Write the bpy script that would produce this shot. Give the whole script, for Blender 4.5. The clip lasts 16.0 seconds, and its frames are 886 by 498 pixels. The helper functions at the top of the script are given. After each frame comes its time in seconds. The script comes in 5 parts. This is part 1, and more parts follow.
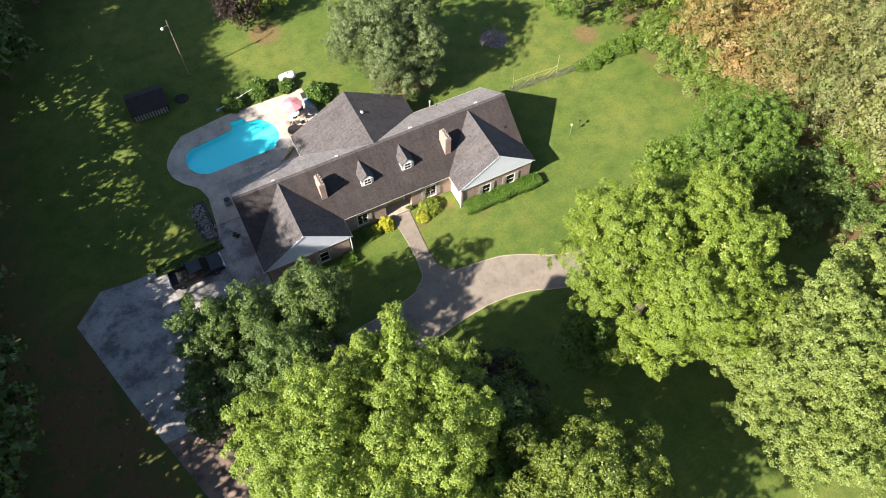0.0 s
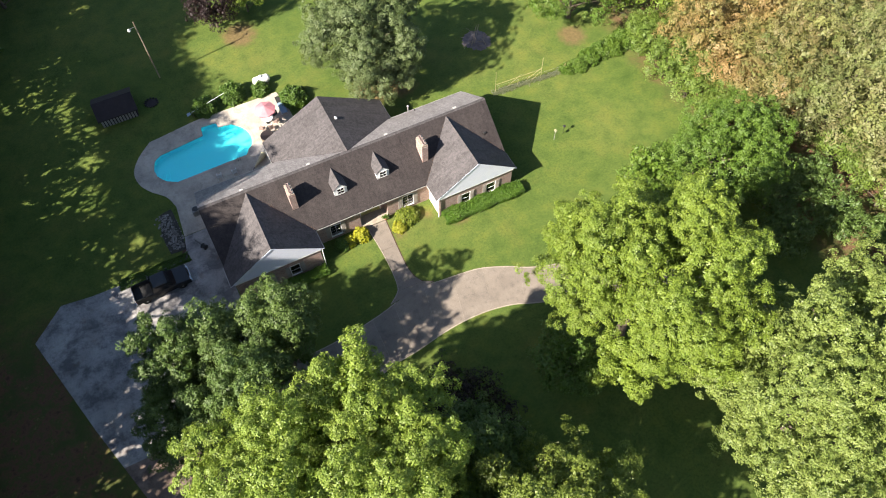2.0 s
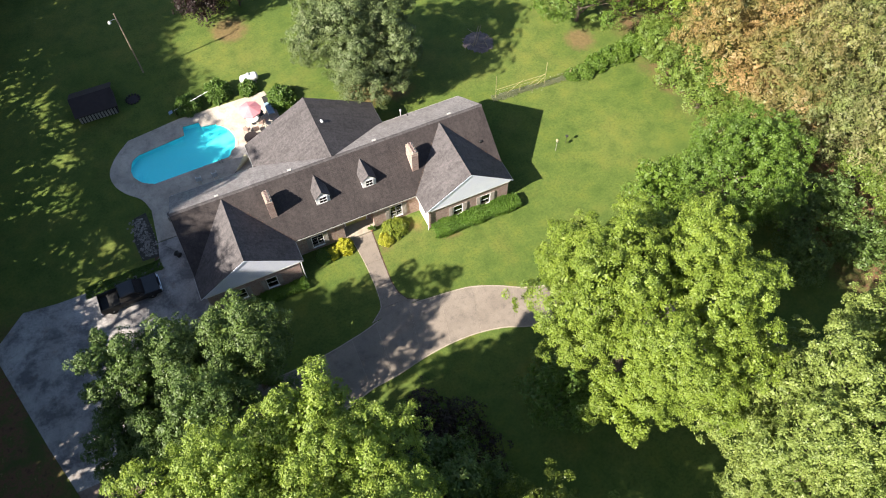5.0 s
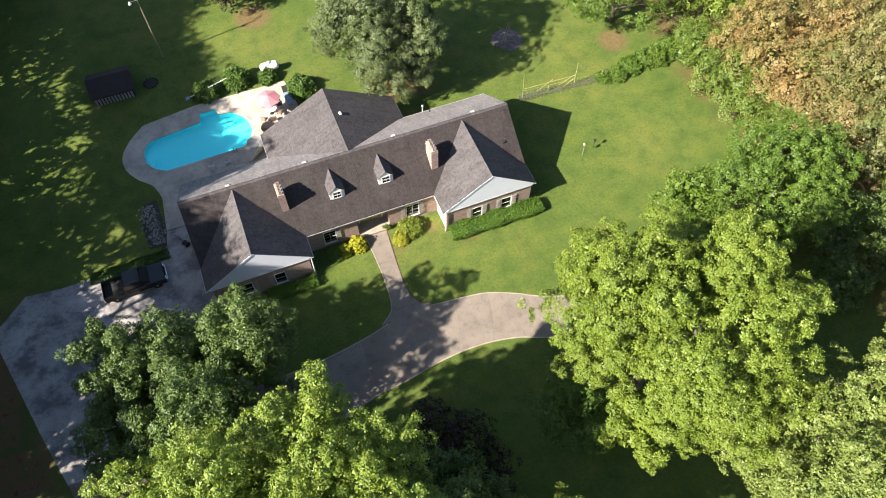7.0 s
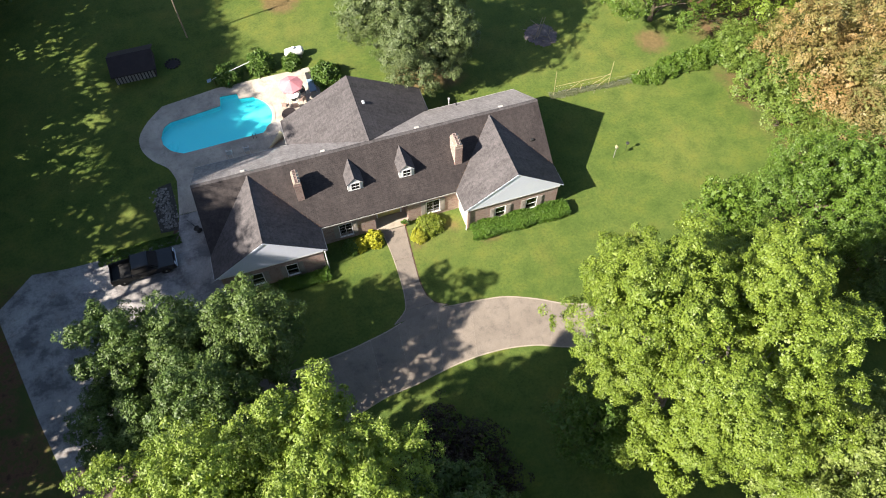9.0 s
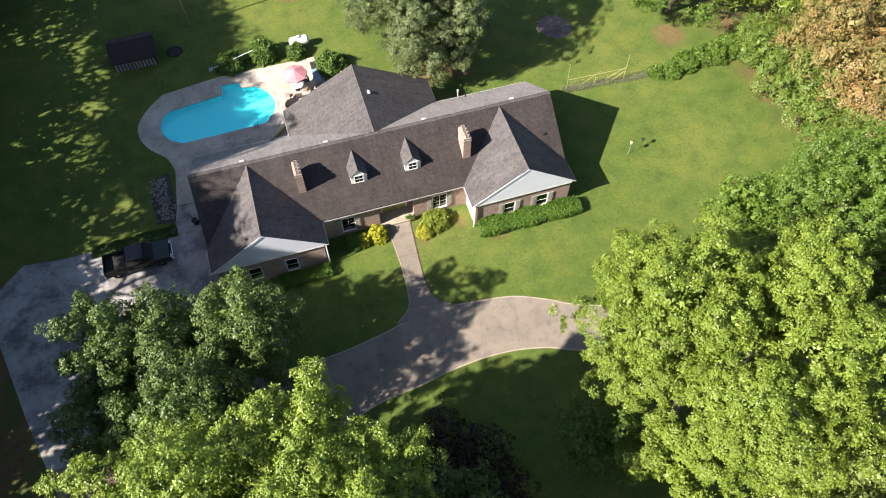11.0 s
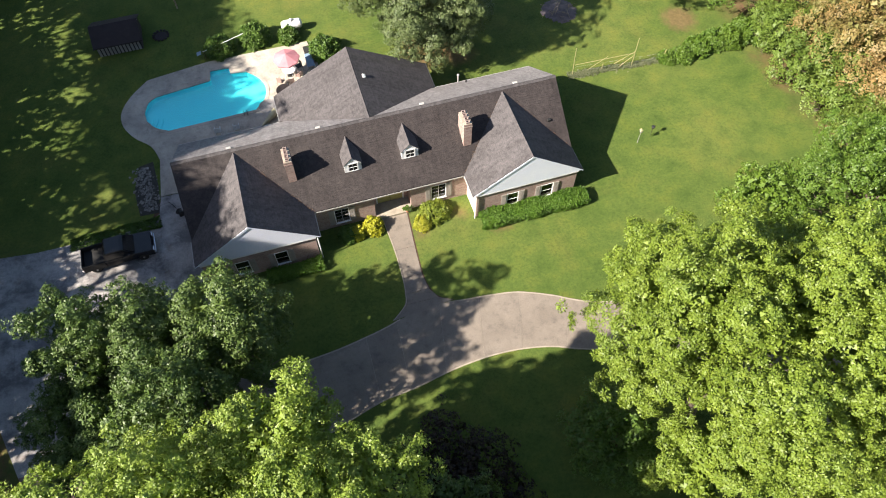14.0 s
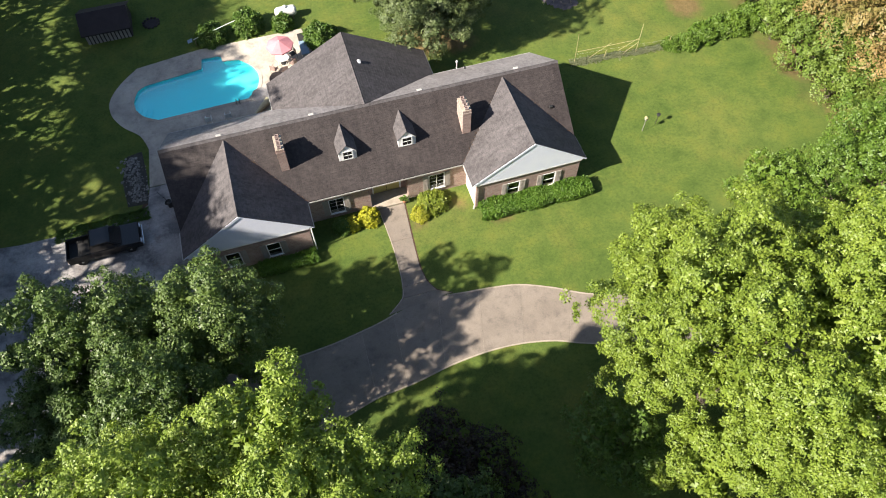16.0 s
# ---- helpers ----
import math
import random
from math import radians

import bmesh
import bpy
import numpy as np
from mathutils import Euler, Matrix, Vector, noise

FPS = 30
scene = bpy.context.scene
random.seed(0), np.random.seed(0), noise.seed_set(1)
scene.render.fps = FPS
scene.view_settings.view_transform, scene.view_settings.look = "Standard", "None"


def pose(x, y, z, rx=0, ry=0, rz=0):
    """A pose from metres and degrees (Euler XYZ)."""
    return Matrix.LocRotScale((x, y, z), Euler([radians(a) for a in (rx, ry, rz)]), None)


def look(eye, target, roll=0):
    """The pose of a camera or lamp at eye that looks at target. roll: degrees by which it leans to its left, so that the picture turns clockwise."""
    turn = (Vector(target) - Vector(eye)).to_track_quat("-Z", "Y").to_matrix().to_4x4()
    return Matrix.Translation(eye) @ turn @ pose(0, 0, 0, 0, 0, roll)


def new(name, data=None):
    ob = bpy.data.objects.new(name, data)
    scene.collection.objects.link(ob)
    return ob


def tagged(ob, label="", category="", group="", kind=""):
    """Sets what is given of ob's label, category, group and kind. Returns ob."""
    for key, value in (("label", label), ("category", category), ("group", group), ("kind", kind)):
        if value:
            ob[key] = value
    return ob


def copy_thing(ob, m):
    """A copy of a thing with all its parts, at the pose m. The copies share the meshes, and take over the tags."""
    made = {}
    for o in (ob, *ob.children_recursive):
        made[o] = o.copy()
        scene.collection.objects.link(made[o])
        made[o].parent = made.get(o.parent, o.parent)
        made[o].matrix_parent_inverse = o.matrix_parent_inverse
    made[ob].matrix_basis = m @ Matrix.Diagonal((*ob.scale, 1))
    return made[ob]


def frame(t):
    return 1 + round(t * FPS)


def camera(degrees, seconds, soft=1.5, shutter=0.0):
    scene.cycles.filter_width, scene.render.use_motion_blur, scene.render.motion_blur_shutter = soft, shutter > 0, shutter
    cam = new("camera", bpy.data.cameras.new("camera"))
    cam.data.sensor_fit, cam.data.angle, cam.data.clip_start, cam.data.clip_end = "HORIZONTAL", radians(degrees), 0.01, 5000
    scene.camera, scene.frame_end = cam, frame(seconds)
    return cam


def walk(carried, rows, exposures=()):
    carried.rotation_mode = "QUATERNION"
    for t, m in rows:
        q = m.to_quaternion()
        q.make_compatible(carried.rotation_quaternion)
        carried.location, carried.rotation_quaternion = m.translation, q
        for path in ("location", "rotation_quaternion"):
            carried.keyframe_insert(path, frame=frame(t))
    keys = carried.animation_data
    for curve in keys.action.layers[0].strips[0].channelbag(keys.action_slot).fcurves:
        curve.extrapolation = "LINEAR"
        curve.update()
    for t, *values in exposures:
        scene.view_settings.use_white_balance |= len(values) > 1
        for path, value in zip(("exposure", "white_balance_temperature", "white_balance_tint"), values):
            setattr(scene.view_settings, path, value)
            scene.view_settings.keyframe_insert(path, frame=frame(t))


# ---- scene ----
cam = camera(65.96, 16.0, soft=1.02)
# seconds, eye x y z, yaw, pitch, roll
PATH = [
    (0.0, 0.00, 0.00, 56.05, -26.91, -58.64, -0.16),
    (0.5, 0.61, 0.29, 55.66, -26.98, -58.72, -0.10),
    (1.0, 1.30, 0.62, 55.27, -27.04, -58.80, -0.09),
    (1.5, 2.09, 0.99, 54.86, -27.07, -58.85, -0.06),
    (2.0, 2.92, 1.35, 54.45, -27.16, -58.86, 0.02),
    (2.5, 3.69, 1.71, 54.02, -27.18, -58.84, -0.01),
    (3.0, 4.35, 2.10, 53.57, -27.28, -58.85, 0.04),
    (3.5, 4.93, 2.47, 53.10, -27.26, -58.86, 0.00),
    (4.0, 5.48, 2.81, 52.64, -26.83, -58.88, -0.01),
    (6.5, 6.98, 4.28, 50.08, -22.48, -58.85, 0.08),
    (7.0, 7.17, 4.55, 49.59, -21.85, -58.81, 0.04),
    (7.5, 7.36, 4.84, 49.05, -21.04, -58.79, 0.08),
    (8.0, 7.50, 5.10, 48.52, -19.65, -58.80, 0.07),
    (8.5, 7.63, 5.34, 47.99, -19.02, -58.77, 0.09),
    (9.0, 7.74, 5.55, 47.45, -18.39, -58.76, 0.06),
    (11.5, 8.14, 6.46, 44.94, -17.21, -58.62, 0.02),
    (12.0, 8.21, 6.64, 44.49, -17.22, -58.65, 0.04),
    (12.5, 8.28, 6.84, 44.02, -17.21, -58.70, 0.04),
    (13.0, 8.34, 7.03, 43.57, -17.22, -58.72, 0.05),
    (13.5, 8.41, 7.24, 43.13, -17.24, -58.73, 0.07),
    (14.0, 8.49, 7.40, 42.66, -17.23, -58.75, 0.07),
    (14.5, 8.54, 7.48, 42.21, -17.24, -58.73, 0.03),
    (15.0, 8.61, 7.56, 41.74, -17.21, -58.73, -0.01),
    (15.5, 8.67, 7.62, 41.30, -17.20, -58.71, -0.04),
    (16.0, 8.73, 7.70, 40.84, -17.17, -58.71, -0.08),
]
walk(cam, [(t, pose(x, y, z, 90 + p, 0, yaw) @ pose(0, 0, 0, 0, 0, r)) for t, x, y, z, yaw, p, r in PATH], [(0.0, 2.07), (8.0, 2.05), (16.0, 1.95)])

# ---- light ----
SUN_ELEV = radians(36)
SUN_DIR = Vector((-math.cos(SUN_ELEV) * 0.983, -math.cos(SUN_ELEV) * 0.184, math.sin(SUN_ELEV)))
world = bpy.data.worlds.new("sky")
scene.world = world
world.use_nodes = True
wn = world.node_tree
sky = wn.nodes.new("ShaderNodeTexSky")
sky.sky_type, sky.sun_disc = "NISHITA", False
sky.sun_elevation, sky.sun_rotation = SUN_ELEV, radians(259.4)
wn.links.new(sky.outputs[0], wn.nodes["Background"].inputs[0])
wn.nodes["Background"].inputs[1].default_value = 0.046
sun = new("sun", bpy.data.lights.new("sun", "SUN"))
sun.data.energy, sun.data.angle, sun.data.color = 4.2, radians(0.7), (1.0, 0.905, 0.785)
sun.matrix_world = look(SUN_DIR * 200, (0, 0, 0))


# ---- materials ----
def nodes_of(name):
    m = bpy.data.materials.new(name)
    m.use_nodes = True
    nt = m.node_tree
    return m, nt, nt.nodes["Principled BSDF"]


def add(nt, kind, **values):
    n = nt.nodes.new(kind)
    for k, v in values.items():
        n.inputs[k].default_value = v
    return n


def ramp(nt, fac, stops):
    r = nt.nodes.new("ShaderNodeValToRGB")
    e = r.color_ramp.elements
    while len(e) < len(stops):
        e.new(0.5)
    for el, (p, c) in zip(e, stops):
        el.position, el.color = p, (*c, 1)
    nt.links.new(fac, r.inputs[0])
    return r.outputs[0]


def mixed(nt, a, b, fac, blend="MIX"):
    m = nt.nodes.new("ShaderNodeMix")
    m.data_type, m.blend_type = "RGBA", blend
    for sock, val in ((m.inputs[0], fac), (m.inputs[6], a), (m.inputs[7], b)):
        if isinstance(val, (int, float)):
            sock.default_value = val
        elif isinstance(val, tuple):
            sock.default_value = (*val, 1)
        else:
            nt.links.new(val, sock)
    return m.outputs[2]


def where(nt):
    return nt.nodes.new("ShaderNodeNewGeometry").outputs["Position"]


def tex_noise(nt, scale, detail=4.0, rough=0.6, vec=None):
    n = add(nt, "ShaderNodeTexNoise", Scale=scale, Detail=detail, Roughness=rough)
    nt.links.new(vec or where(nt), n.inputs["Vector"])
    return n.outputs["Fac"]


def bumped(nt, bsdf, height, strength, distance):
    b = add(nt, "ShaderNodeBump", Strength=strength, Distance=distance)
    nt.links.new(height, b.inputs["Height"])
    nt.links.new(b.outputs[0], bsdf.inputs["Normal"])


def plain(name, c1, c2, scale=3.0, rough=0.7, bump=0.3, fine=40.0, metal=0.0, dist=0.01, spec=0.5):
    """Two tones over broad and fine noise, with fine relief."""
    m, nt, b = nodes_of(name)
    broad = ramp(nt, tex_noise(nt, scale), [(0.3, c1), (0.7, c2)])
    grain = ramp(nt, tex_noise(nt, fine, 3.0), [(0.3, (0.78, 0.78, 0.78)), (0.7, (1.0, 1.0, 1.0))])
    nt.links.new(mixed(nt, broad, grain, 1.0, "MULTIPLY"), b.inputs["Base Color"])
    b.inputs["Roughness"].default_value, b.inputs["Metallic"].default_value = rough, metal
    b.inputs["Specular IOR Level"].default_value = spec
    bumped(nt, b, tex_noise(nt, fine, 4.0), bump, dist)
    return m


def lawn_material():
    m, nt, b = nodes_of("lawn")
    broad = ramp(nt, tex_noise(nt, 0.09, 5.0, 0.6), [(0.3, (0.061, 0.099, 0.019)), (0.52, (0.081, 0.117, 0.025)), (0.72, (0.110, 0.135, 0.032))])
    patch = ramp(nt, tex_noise(nt, 0.55, 6.0, 0.7), [(0.28, (0.62, 0.72, 0.7)), (0.5, (1.0, 1.0, 1.0)), (0.72, (1.38, 1.16, 1.05))])
    col = mixed(nt, broad, patch, 1.0, "MULTIPLY")
    dry = ramp(nt, tex_noise(nt, 0.23, 7.0, 0.7), [(0.52, (0, 0, 0)), (0.72, (0.4, 0.4, 0.4))])
    col = mixed(nt, col, (0.150, 0.140, 0.036), dry)
    tuft = ramp(nt, tex_noise(nt, 4.5, 8.0, 0.82), [(0.3, (0.45, 0.52, 0.45)), (0.5, (1.0, 1.0, 1.0)), (0.72, (1.45, 1.3, 1.1))])
    col = mixed(nt, col, tuft, 0.85, "MULTIPLY")
    # woodland litter where the trees close in, west and east of the garden
    sep = nt.nodes.new("ShaderNodeSeparateXYZ")
    nt.links.new(where(nt), sep.inputs[0])
    wob = tex_noise(nt, 0.12, 6.0, 0.65)

    def edge(axis_out, start, end, wobble):
        mul = nt.nodes.new("ShaderNodeMath")
        mul.operation = "MULTIPLY_ADD"
        nt.links.new(wob, mul.inputs[0])
        mul.inputs[1].default_value = wobble
        nt.links.new(axis_out, mul.inputs[2])
        mr = nt.nodes.new("ShaderNodeMapRange")
        mr.inputs["From Min"].default_value, mr.inputs["From Max"].default_value = start, end
        nt.links.new(mul.outputs[0], mr.inputs["Value"])
        return mr.outputs[0]

    far_west = edge(sep.outputs[0], -14.0, -20.0, 8.0)
    mid_west = edge(sep.outputs[0], -8.0, -13.0, 5.0)
    south = edge(sep.outputs[1], 45.0, 39.0, 6.0)
    low = nt.nodes.new("ShaderNodeMath")
    low.operation = "MULTIPLY"
    nt.links.new(mid_west, low.inputs[0])
    nt.links.new(south, low.inputs[1])
    westmax = nt.nodes.new("ShaderNodeMath")
    westmax.operation = "MAXIMUM"
    nt.links.new(far_west, westmax.inputs[0])
    nt.links.new(low.outputs[0], westmax.inputs[1])
    west = westmax.outputs[0]
    east = edge(sep.outputs[0], 51.0, 54.0, 6.0)
    # worn earth under trees
    soil = ramp(nt, tex_noise(nt, 2.5, 6.0, 0.7), [(0.3, (0.10, 0.062, 0.03)), (0.7, (0.20, 0.125, 0.07))])
    for sx, sy, rad in ((20.6, 52.2, 2.3), (23.3, 51.2, 1.6), (10.2, 66.9, 2.0), (44.2, 49.4, 1.6), (49.6, 39.8, 1.6), (21.0, 33.0, 0.8), (18.4, 34.8, 0.5), (15.0, 33.9, 0.3)):
        dv = nt.nodes.new("ShaderNodeVectorMath")
        dv.operation = "DISTANCE"
        nt.links.new(where(nt), dv.inputs[0])
        dv.inputs[1].default_value = (sx, sy, 0)
        ad = nt.nodes.new("ShaderNodeMath")
        ad.operation = "MULTIPLY_ADD"
        nt.links.new(tex_noise(nt, 1.2, 5.0, 0.7), ad.inputs[0])
        ad.inputs[1].default_value = 2.2
        nt.links.new(dv.outputs["Value"], ad.inputs[2])
        mr = nt.nodes.new("ShaderNodeMapRange")
        mr.inputs["From Min"].default_value, mr.inputs["From Max"].default_value = rad + 1.5, rad + 0.4
        mr.inputs["To Max"].default_value = 0.75
        nt.links.new(ad.outputs[0], mr.inputs["Value"])
        col = mixed(nt, col, soil, mr.outputs[0])
    litter = ramp(nt, tex_noise(nt, 1.3, 8.0, 0.75), [(0.28, (0.03, 0.02, 0.014)), (0.46, (0.15, 0.08, 0.05)), (0.58, (0.08, 0.09, 0.025)), (0.72, (0.30, 0.17, 0.115))])
    moss = ramp(nt, tex_noise(nt, 0.28, 6.0, 0.7), [(0.48, (0, 0, 0)), (0.6, (0.8, 0.8, 0.8))])
    litter = mixed(nt, litter, (0.062, 0.088, 0.024), moss)
    both = nt.nodes.new("ShaderNodeMath")
    both.operation = "MAXIMUM"
    nt.links.new(west, both.inputs[0])
    nt.links.new(east, both.inputs[1])
    nt.links.new(mixed(nt, col, litter, both.outputs[0]), b.inputs["Base Color"])
    b.inputs["Roughness"].default_value = 0.85
    b.inputs["Specular IOR Level"].default_value = 0.15
    bumped(nt, b, tex_noise(nt, 14.0, 6.0, 0.8), 0.9, 0.06)
    return m


def roof_material(name, c1, c2):
    """Asphalt shingles in courses, the course read from height and the tab from the run of the slope."""
    m, nt, b = nodes_of(name)
    geo = nt.nodes.new("ShaderNodeNewGeometry")
    sp, sn = nt.nodes.new("ShaderNodeSeparateXYZ"), nt.nodes.new("ShaderNodeSeparateXYZ")
    nt.links.new(geo.outputs["Position"], sp.inputs[0])
    nt.links.new(geo.outputs["True Normal"], sn.inputs[0])
    ax = nt.nodes.new("ShaderNodeMath")
    ax.operation = "ABSOLUTE"
    nt.links.new(sn.outputs[0], ax.inputs[0])
    gt = nt.nodes.new("ShaderNodeMath")
    gt.operation = "GREATER_THAN"
    gt.inputs[1].default_value = 0.3
    nt.links.new(ax.outputs[0], gt.inputs[0])
    run = nt.nodes.new("ShaderNodeMix")
    nt.links.new(gt.outputs[0], run.inputs[0])
    nt.links.new(sp.outputs[0], run.inputs[2])
    nt.links.new(sp.outputs[1], run.inputs[3])
    up = nt.nodes.new("ShaderNodeMath")
    up.operation = "MULTIPLY"
    up.inputs[1].default_value = 1.72
    nt.links.new(sp.outputs[2], up.inputs[0])
    comb = nt.nodes.new("ShaderNodeCombineXYZ")
    nt.links.new(run.outputs[0], comb.inputs[0])
    nt.links.new(up.outputs[0], comb.inputs[1])
    br = add(nt, "ShaderNodeTexBrick", Scale=1.0)
    br.inputs["Color1"].default_value, br.inputs["Color2"].default_value = (0.8, 0.8, 0.8, 1), (1.15, 1.12, 1.1, 1)
    br.inputs["Mortar"].default_value = (0.45, 0.45, 0.45, 1)
    br.inputs["Mortar Size"].default_value, br.inputs["Brick Width"].default_value, br.inputs["Row Height"].default_value = 0.016, 0.32, 0.17
    nt.links.new(comb.outputs[0], br.inputs["Vector"])
    broad = ramp(nt, tex_noise(nt, 0.5, 6.0, 0.65), [(0.3, c1), (0.7, c2)])
    blotch = ramp(nt, tex_noise(nt, 4.0, 5.0, 0.7), [(0.3, (0.6, 0.57, 0.6)), (0.5, (0.95, 0.93, 0.93)), (0.72, (1.25, 1.2, 1.18))])
    grit = ramp(nt, tex_noise(nt, 17.0, 4.0, 0.8), [(0.32, (0.6, 0.6, 0.6)), (0.5, (1.0, 1.0, 1.0)), (0.7, (1.45, 1.42, 1.4))])
    tall = nt.nodes.new("ShaderNodeVectorMath")
    tall.operation = "MULTIPLY"
    tall.inputs[1].default_value = (2.4, 0.28, 1.0)
    nt.links.new(comb.outputs[0], tall.inputs[0])
    streak = ramp(nt, tex_noise(nt, 1.0, 5.0, 0.65, tall.outputs[0]), [(0.32, (0.72, 0.7, 0.7)), (0.52, (1.0, 1.0, 1.0)), (0.72, (1.16, 1.14, 1.13))])
    broad = mixed(nt, broad, streak, 0.8, "MULTIPLY")
    col = mixed(nt, mixed(nt, mixed(nt, broad, blotch, 1.0, "MULTIPLY"), grit, 0.8, "MULTIPLY"), br.outputs["Color"], 0.16, "MULTIPLY")
    nt.links.new(col, b.inputs["Base Color"])
    b.inputs["Roughness"].default_value = 0.72
    b.inputs["Specular IOR Level"].default_value = 0.3
    course = nt.nodes.new("ShaderNodeMath")
    course.operation = "PINGPONG"
    course.inputs[1].default_value = 0.085
    nt.links.new(up.outputs[0], course.inputs[0])
    inv = nt.nodes.new("ShaderNodeMath")
    inv.operation = "MULTIPLY_ADD"
    inv.inputs[1].default_value = -0.5
    nt.links.new(br.outputs["Fac"], inv.inputs[0])
    nt.links.new(course.outputs[0], inv.inputs[2])
    bumped(nt, b, inv.outputs[0], 0.5, 0.04)
    return m


def brick_material():
    m, nt, b = nodes_of("brick")
    sp = nt.nodes.new("ShaderNodeSeparateXYZ")
    nt.links.new(where(nt), sp.inputs[0])
    su = nt.nodes.new("ShaderNodeMath")
    nt.links.new(sp.outputs[0], su.inputs[0])
    nt.links.new(sp.outputs[1], su.inputs[1])
    comb = nt.nodes.new("ShaderNodeCombineXYZ")
    nt.links.new(su.outputs[0], comb.inputs[0])
    nt.links.new(sp.outputs[2], comb.inputs[1])
    br = add(nt, "ShaderNodeTexBrick", Scale=1.0)
    br.inputs["Color1"].default_value, br.inputs["Color2"].default_value = (0.255, 0.15, 0.132, 1), (0.37, 0.25, 0.222, 1)
    br.inputs["Mortar"].default_value = (0.37, 0.32, 0.28, 1)
    br.inputs["Mortar Size"].default_value, br.inputs["Brick Width"].default_value, br.inputs["Row Height"].default_value = 0.011, 0.215, 0.076
    nt.links.new(comb.outputs[0], br.inputs["Vector"])
    stain = ramp(nt, tex_noise(nt, 1.2, 5.0), [(0.3, (0.75, 0.75, 0.75)), (0.7, (1.05, 1.05, 1.05))])
    nt.links.new(mixed(nt, br.outputs["Color"], stain, 1.0, "MULTIPLY"), b.inputs["Base Color"])
    b.inputs["Roughness"].default_value = 0.85
    bumped(nt, b, br.outputs["Fac"], -0.5, 0.01)
    return m


def concrete_material(name, c1, c2, dirt=0.0):
    m, nt, b = nodes_of(name)
    broad = ramp(nt, tex_noise(nt, 0.35, 6.0, 0.65), [(0.3, c1), (0.7, c2)])
    speck = ramp(nt, tex_noise(nt, 22.0, 6.0, 0.8), [(0.3, (0.68, 0.68, 0.68)), (0.5, (1.0, 1.0, 1.0)), (0.75, (1.2, 1.18, 1.15))])
    stain = ramp(nt, tex_noise(nt, 1.3, 8.0, 0.75), [(0.34, (0.5, 0.5, 0.52)), (0.48, (1.0, 1.0, 1.0)), (0.66, (1.14, 1.12, 1.1))])
    info = nt.nodes.new("ShaderNodeObjectInfo")
    tone = ramp(nt, info.outputs["Random"], [(0.0, (0.9, 0.9, 0.9)), (1.0, (1.07, 1.06, 1.05))])
    col = mixed(nt, mixed(nt, broad, speck, 1.0, "MULTIPLY"), stain, 0.55, "MULTIPLY")
    if dirt:
        wet = ramp(nt, tex_noise(nt, 0.5, 9.0, 0.72), [(0.4, (0.42, 0.42, 0.45)), (0.52, (1.0, 1.0, 1.0)), (0.64, (1.22, 1.2, 1.18))])
        col = mixed(nt, col, wet, dirt, "MULTIPLY")
        debris = ramp(nt, tex_noise(nt, 0.8, 9.0, 0.78), [(0.55, (0, 0, 0)), (0.7, (dirt * 0.7,) * 3)])
        col = mixed(nt, col, (0.15, 0.095, 0.065), debris)
    nt.links.new(mixed(nt, col, tone, 1.0, "MULTIPLY"), b.inputs["Base Color"])
    b.inputs["Roughness"].default_value = 0.82
    bumped(nt, b, tex_noise(nt, 30.0, 5.0, 0.7), 0.5, 0.01)
    return m


def leaf_material(name, dark, mid, light, through_light=0.2, other=None, vary=0.06):
    """Leaves: each a shade of its own, glossy above, letting some light through."""
    m, nt, b = nodes_of(name)
    geo = nt.nodes.new("ShaderNodeNewGeometry")
    col = ramp(nt, geo.outputs["Random Per Island"], [(0.0, tuple(0.62 * d + 0.38 * c for d, c in zip(dark, mid))), (0.5, mid), (1.0, tuple(0.62 * d + 0.38 * c for d, c in zip(light, mid)))])
    if other:
        col = mixed(nt, col, other, ramp(nt, tex_noise(nt, 0.32, 5.0, 0.7), [(0.42, (0, 0, 0)), (0.6, (1, 1, 1))]))
    info = nt.nodes.new("ShaderNodeObjectInfo")
    own = ramp(nt, info.outputs["Random"], [(0.0, (1 - vary, 1 - vary * 0.6, 1 - vary)), (0.5, (1.0, 1.0, 1.0)), (1.0, (1 + vary, 1 + vary * 0.5, 1 + vary * 0.2))])
    col = mixed(nt, col, own, 1.0, "MULTIPLY")
    clump = ramp(nt, tex_noise(nt, 0.9, 4.0), [(0.3, (0.75, 0.8, 0.75)), (0.7, (1.15, 1.1, 1.05))])
    col = mixed(nt, col, clump, 1.0, "MULTIPLY")
    nt.links.new(col, b.inputs["Base Color"])
    b.inputs["Roughness"].default_value = 0.5
    b.inputs["Specular IOR Level"].default_value = 0.4
    tr = nt.nodes.new("ShaderNodeBsdfTranslucent")
    nt.links.new(mixed(nt, col, (1.3, 1.45, 0.5), 1.0, "MULTIPLY"), tr.inputs["Color"])
    mx = nt.nodes.new("ShaderNodeMixShader")
    mx.inputs[0].default_value = through_light
    nt.links.new(b.outputs[0], mx.inputs[1])
    nt.links.new(tr.outputs[0], mx.inputs[2])
    nt.links.new(mx.outputs[0], nt.nodes["Material Output"].inputs["Surface"])
    return m


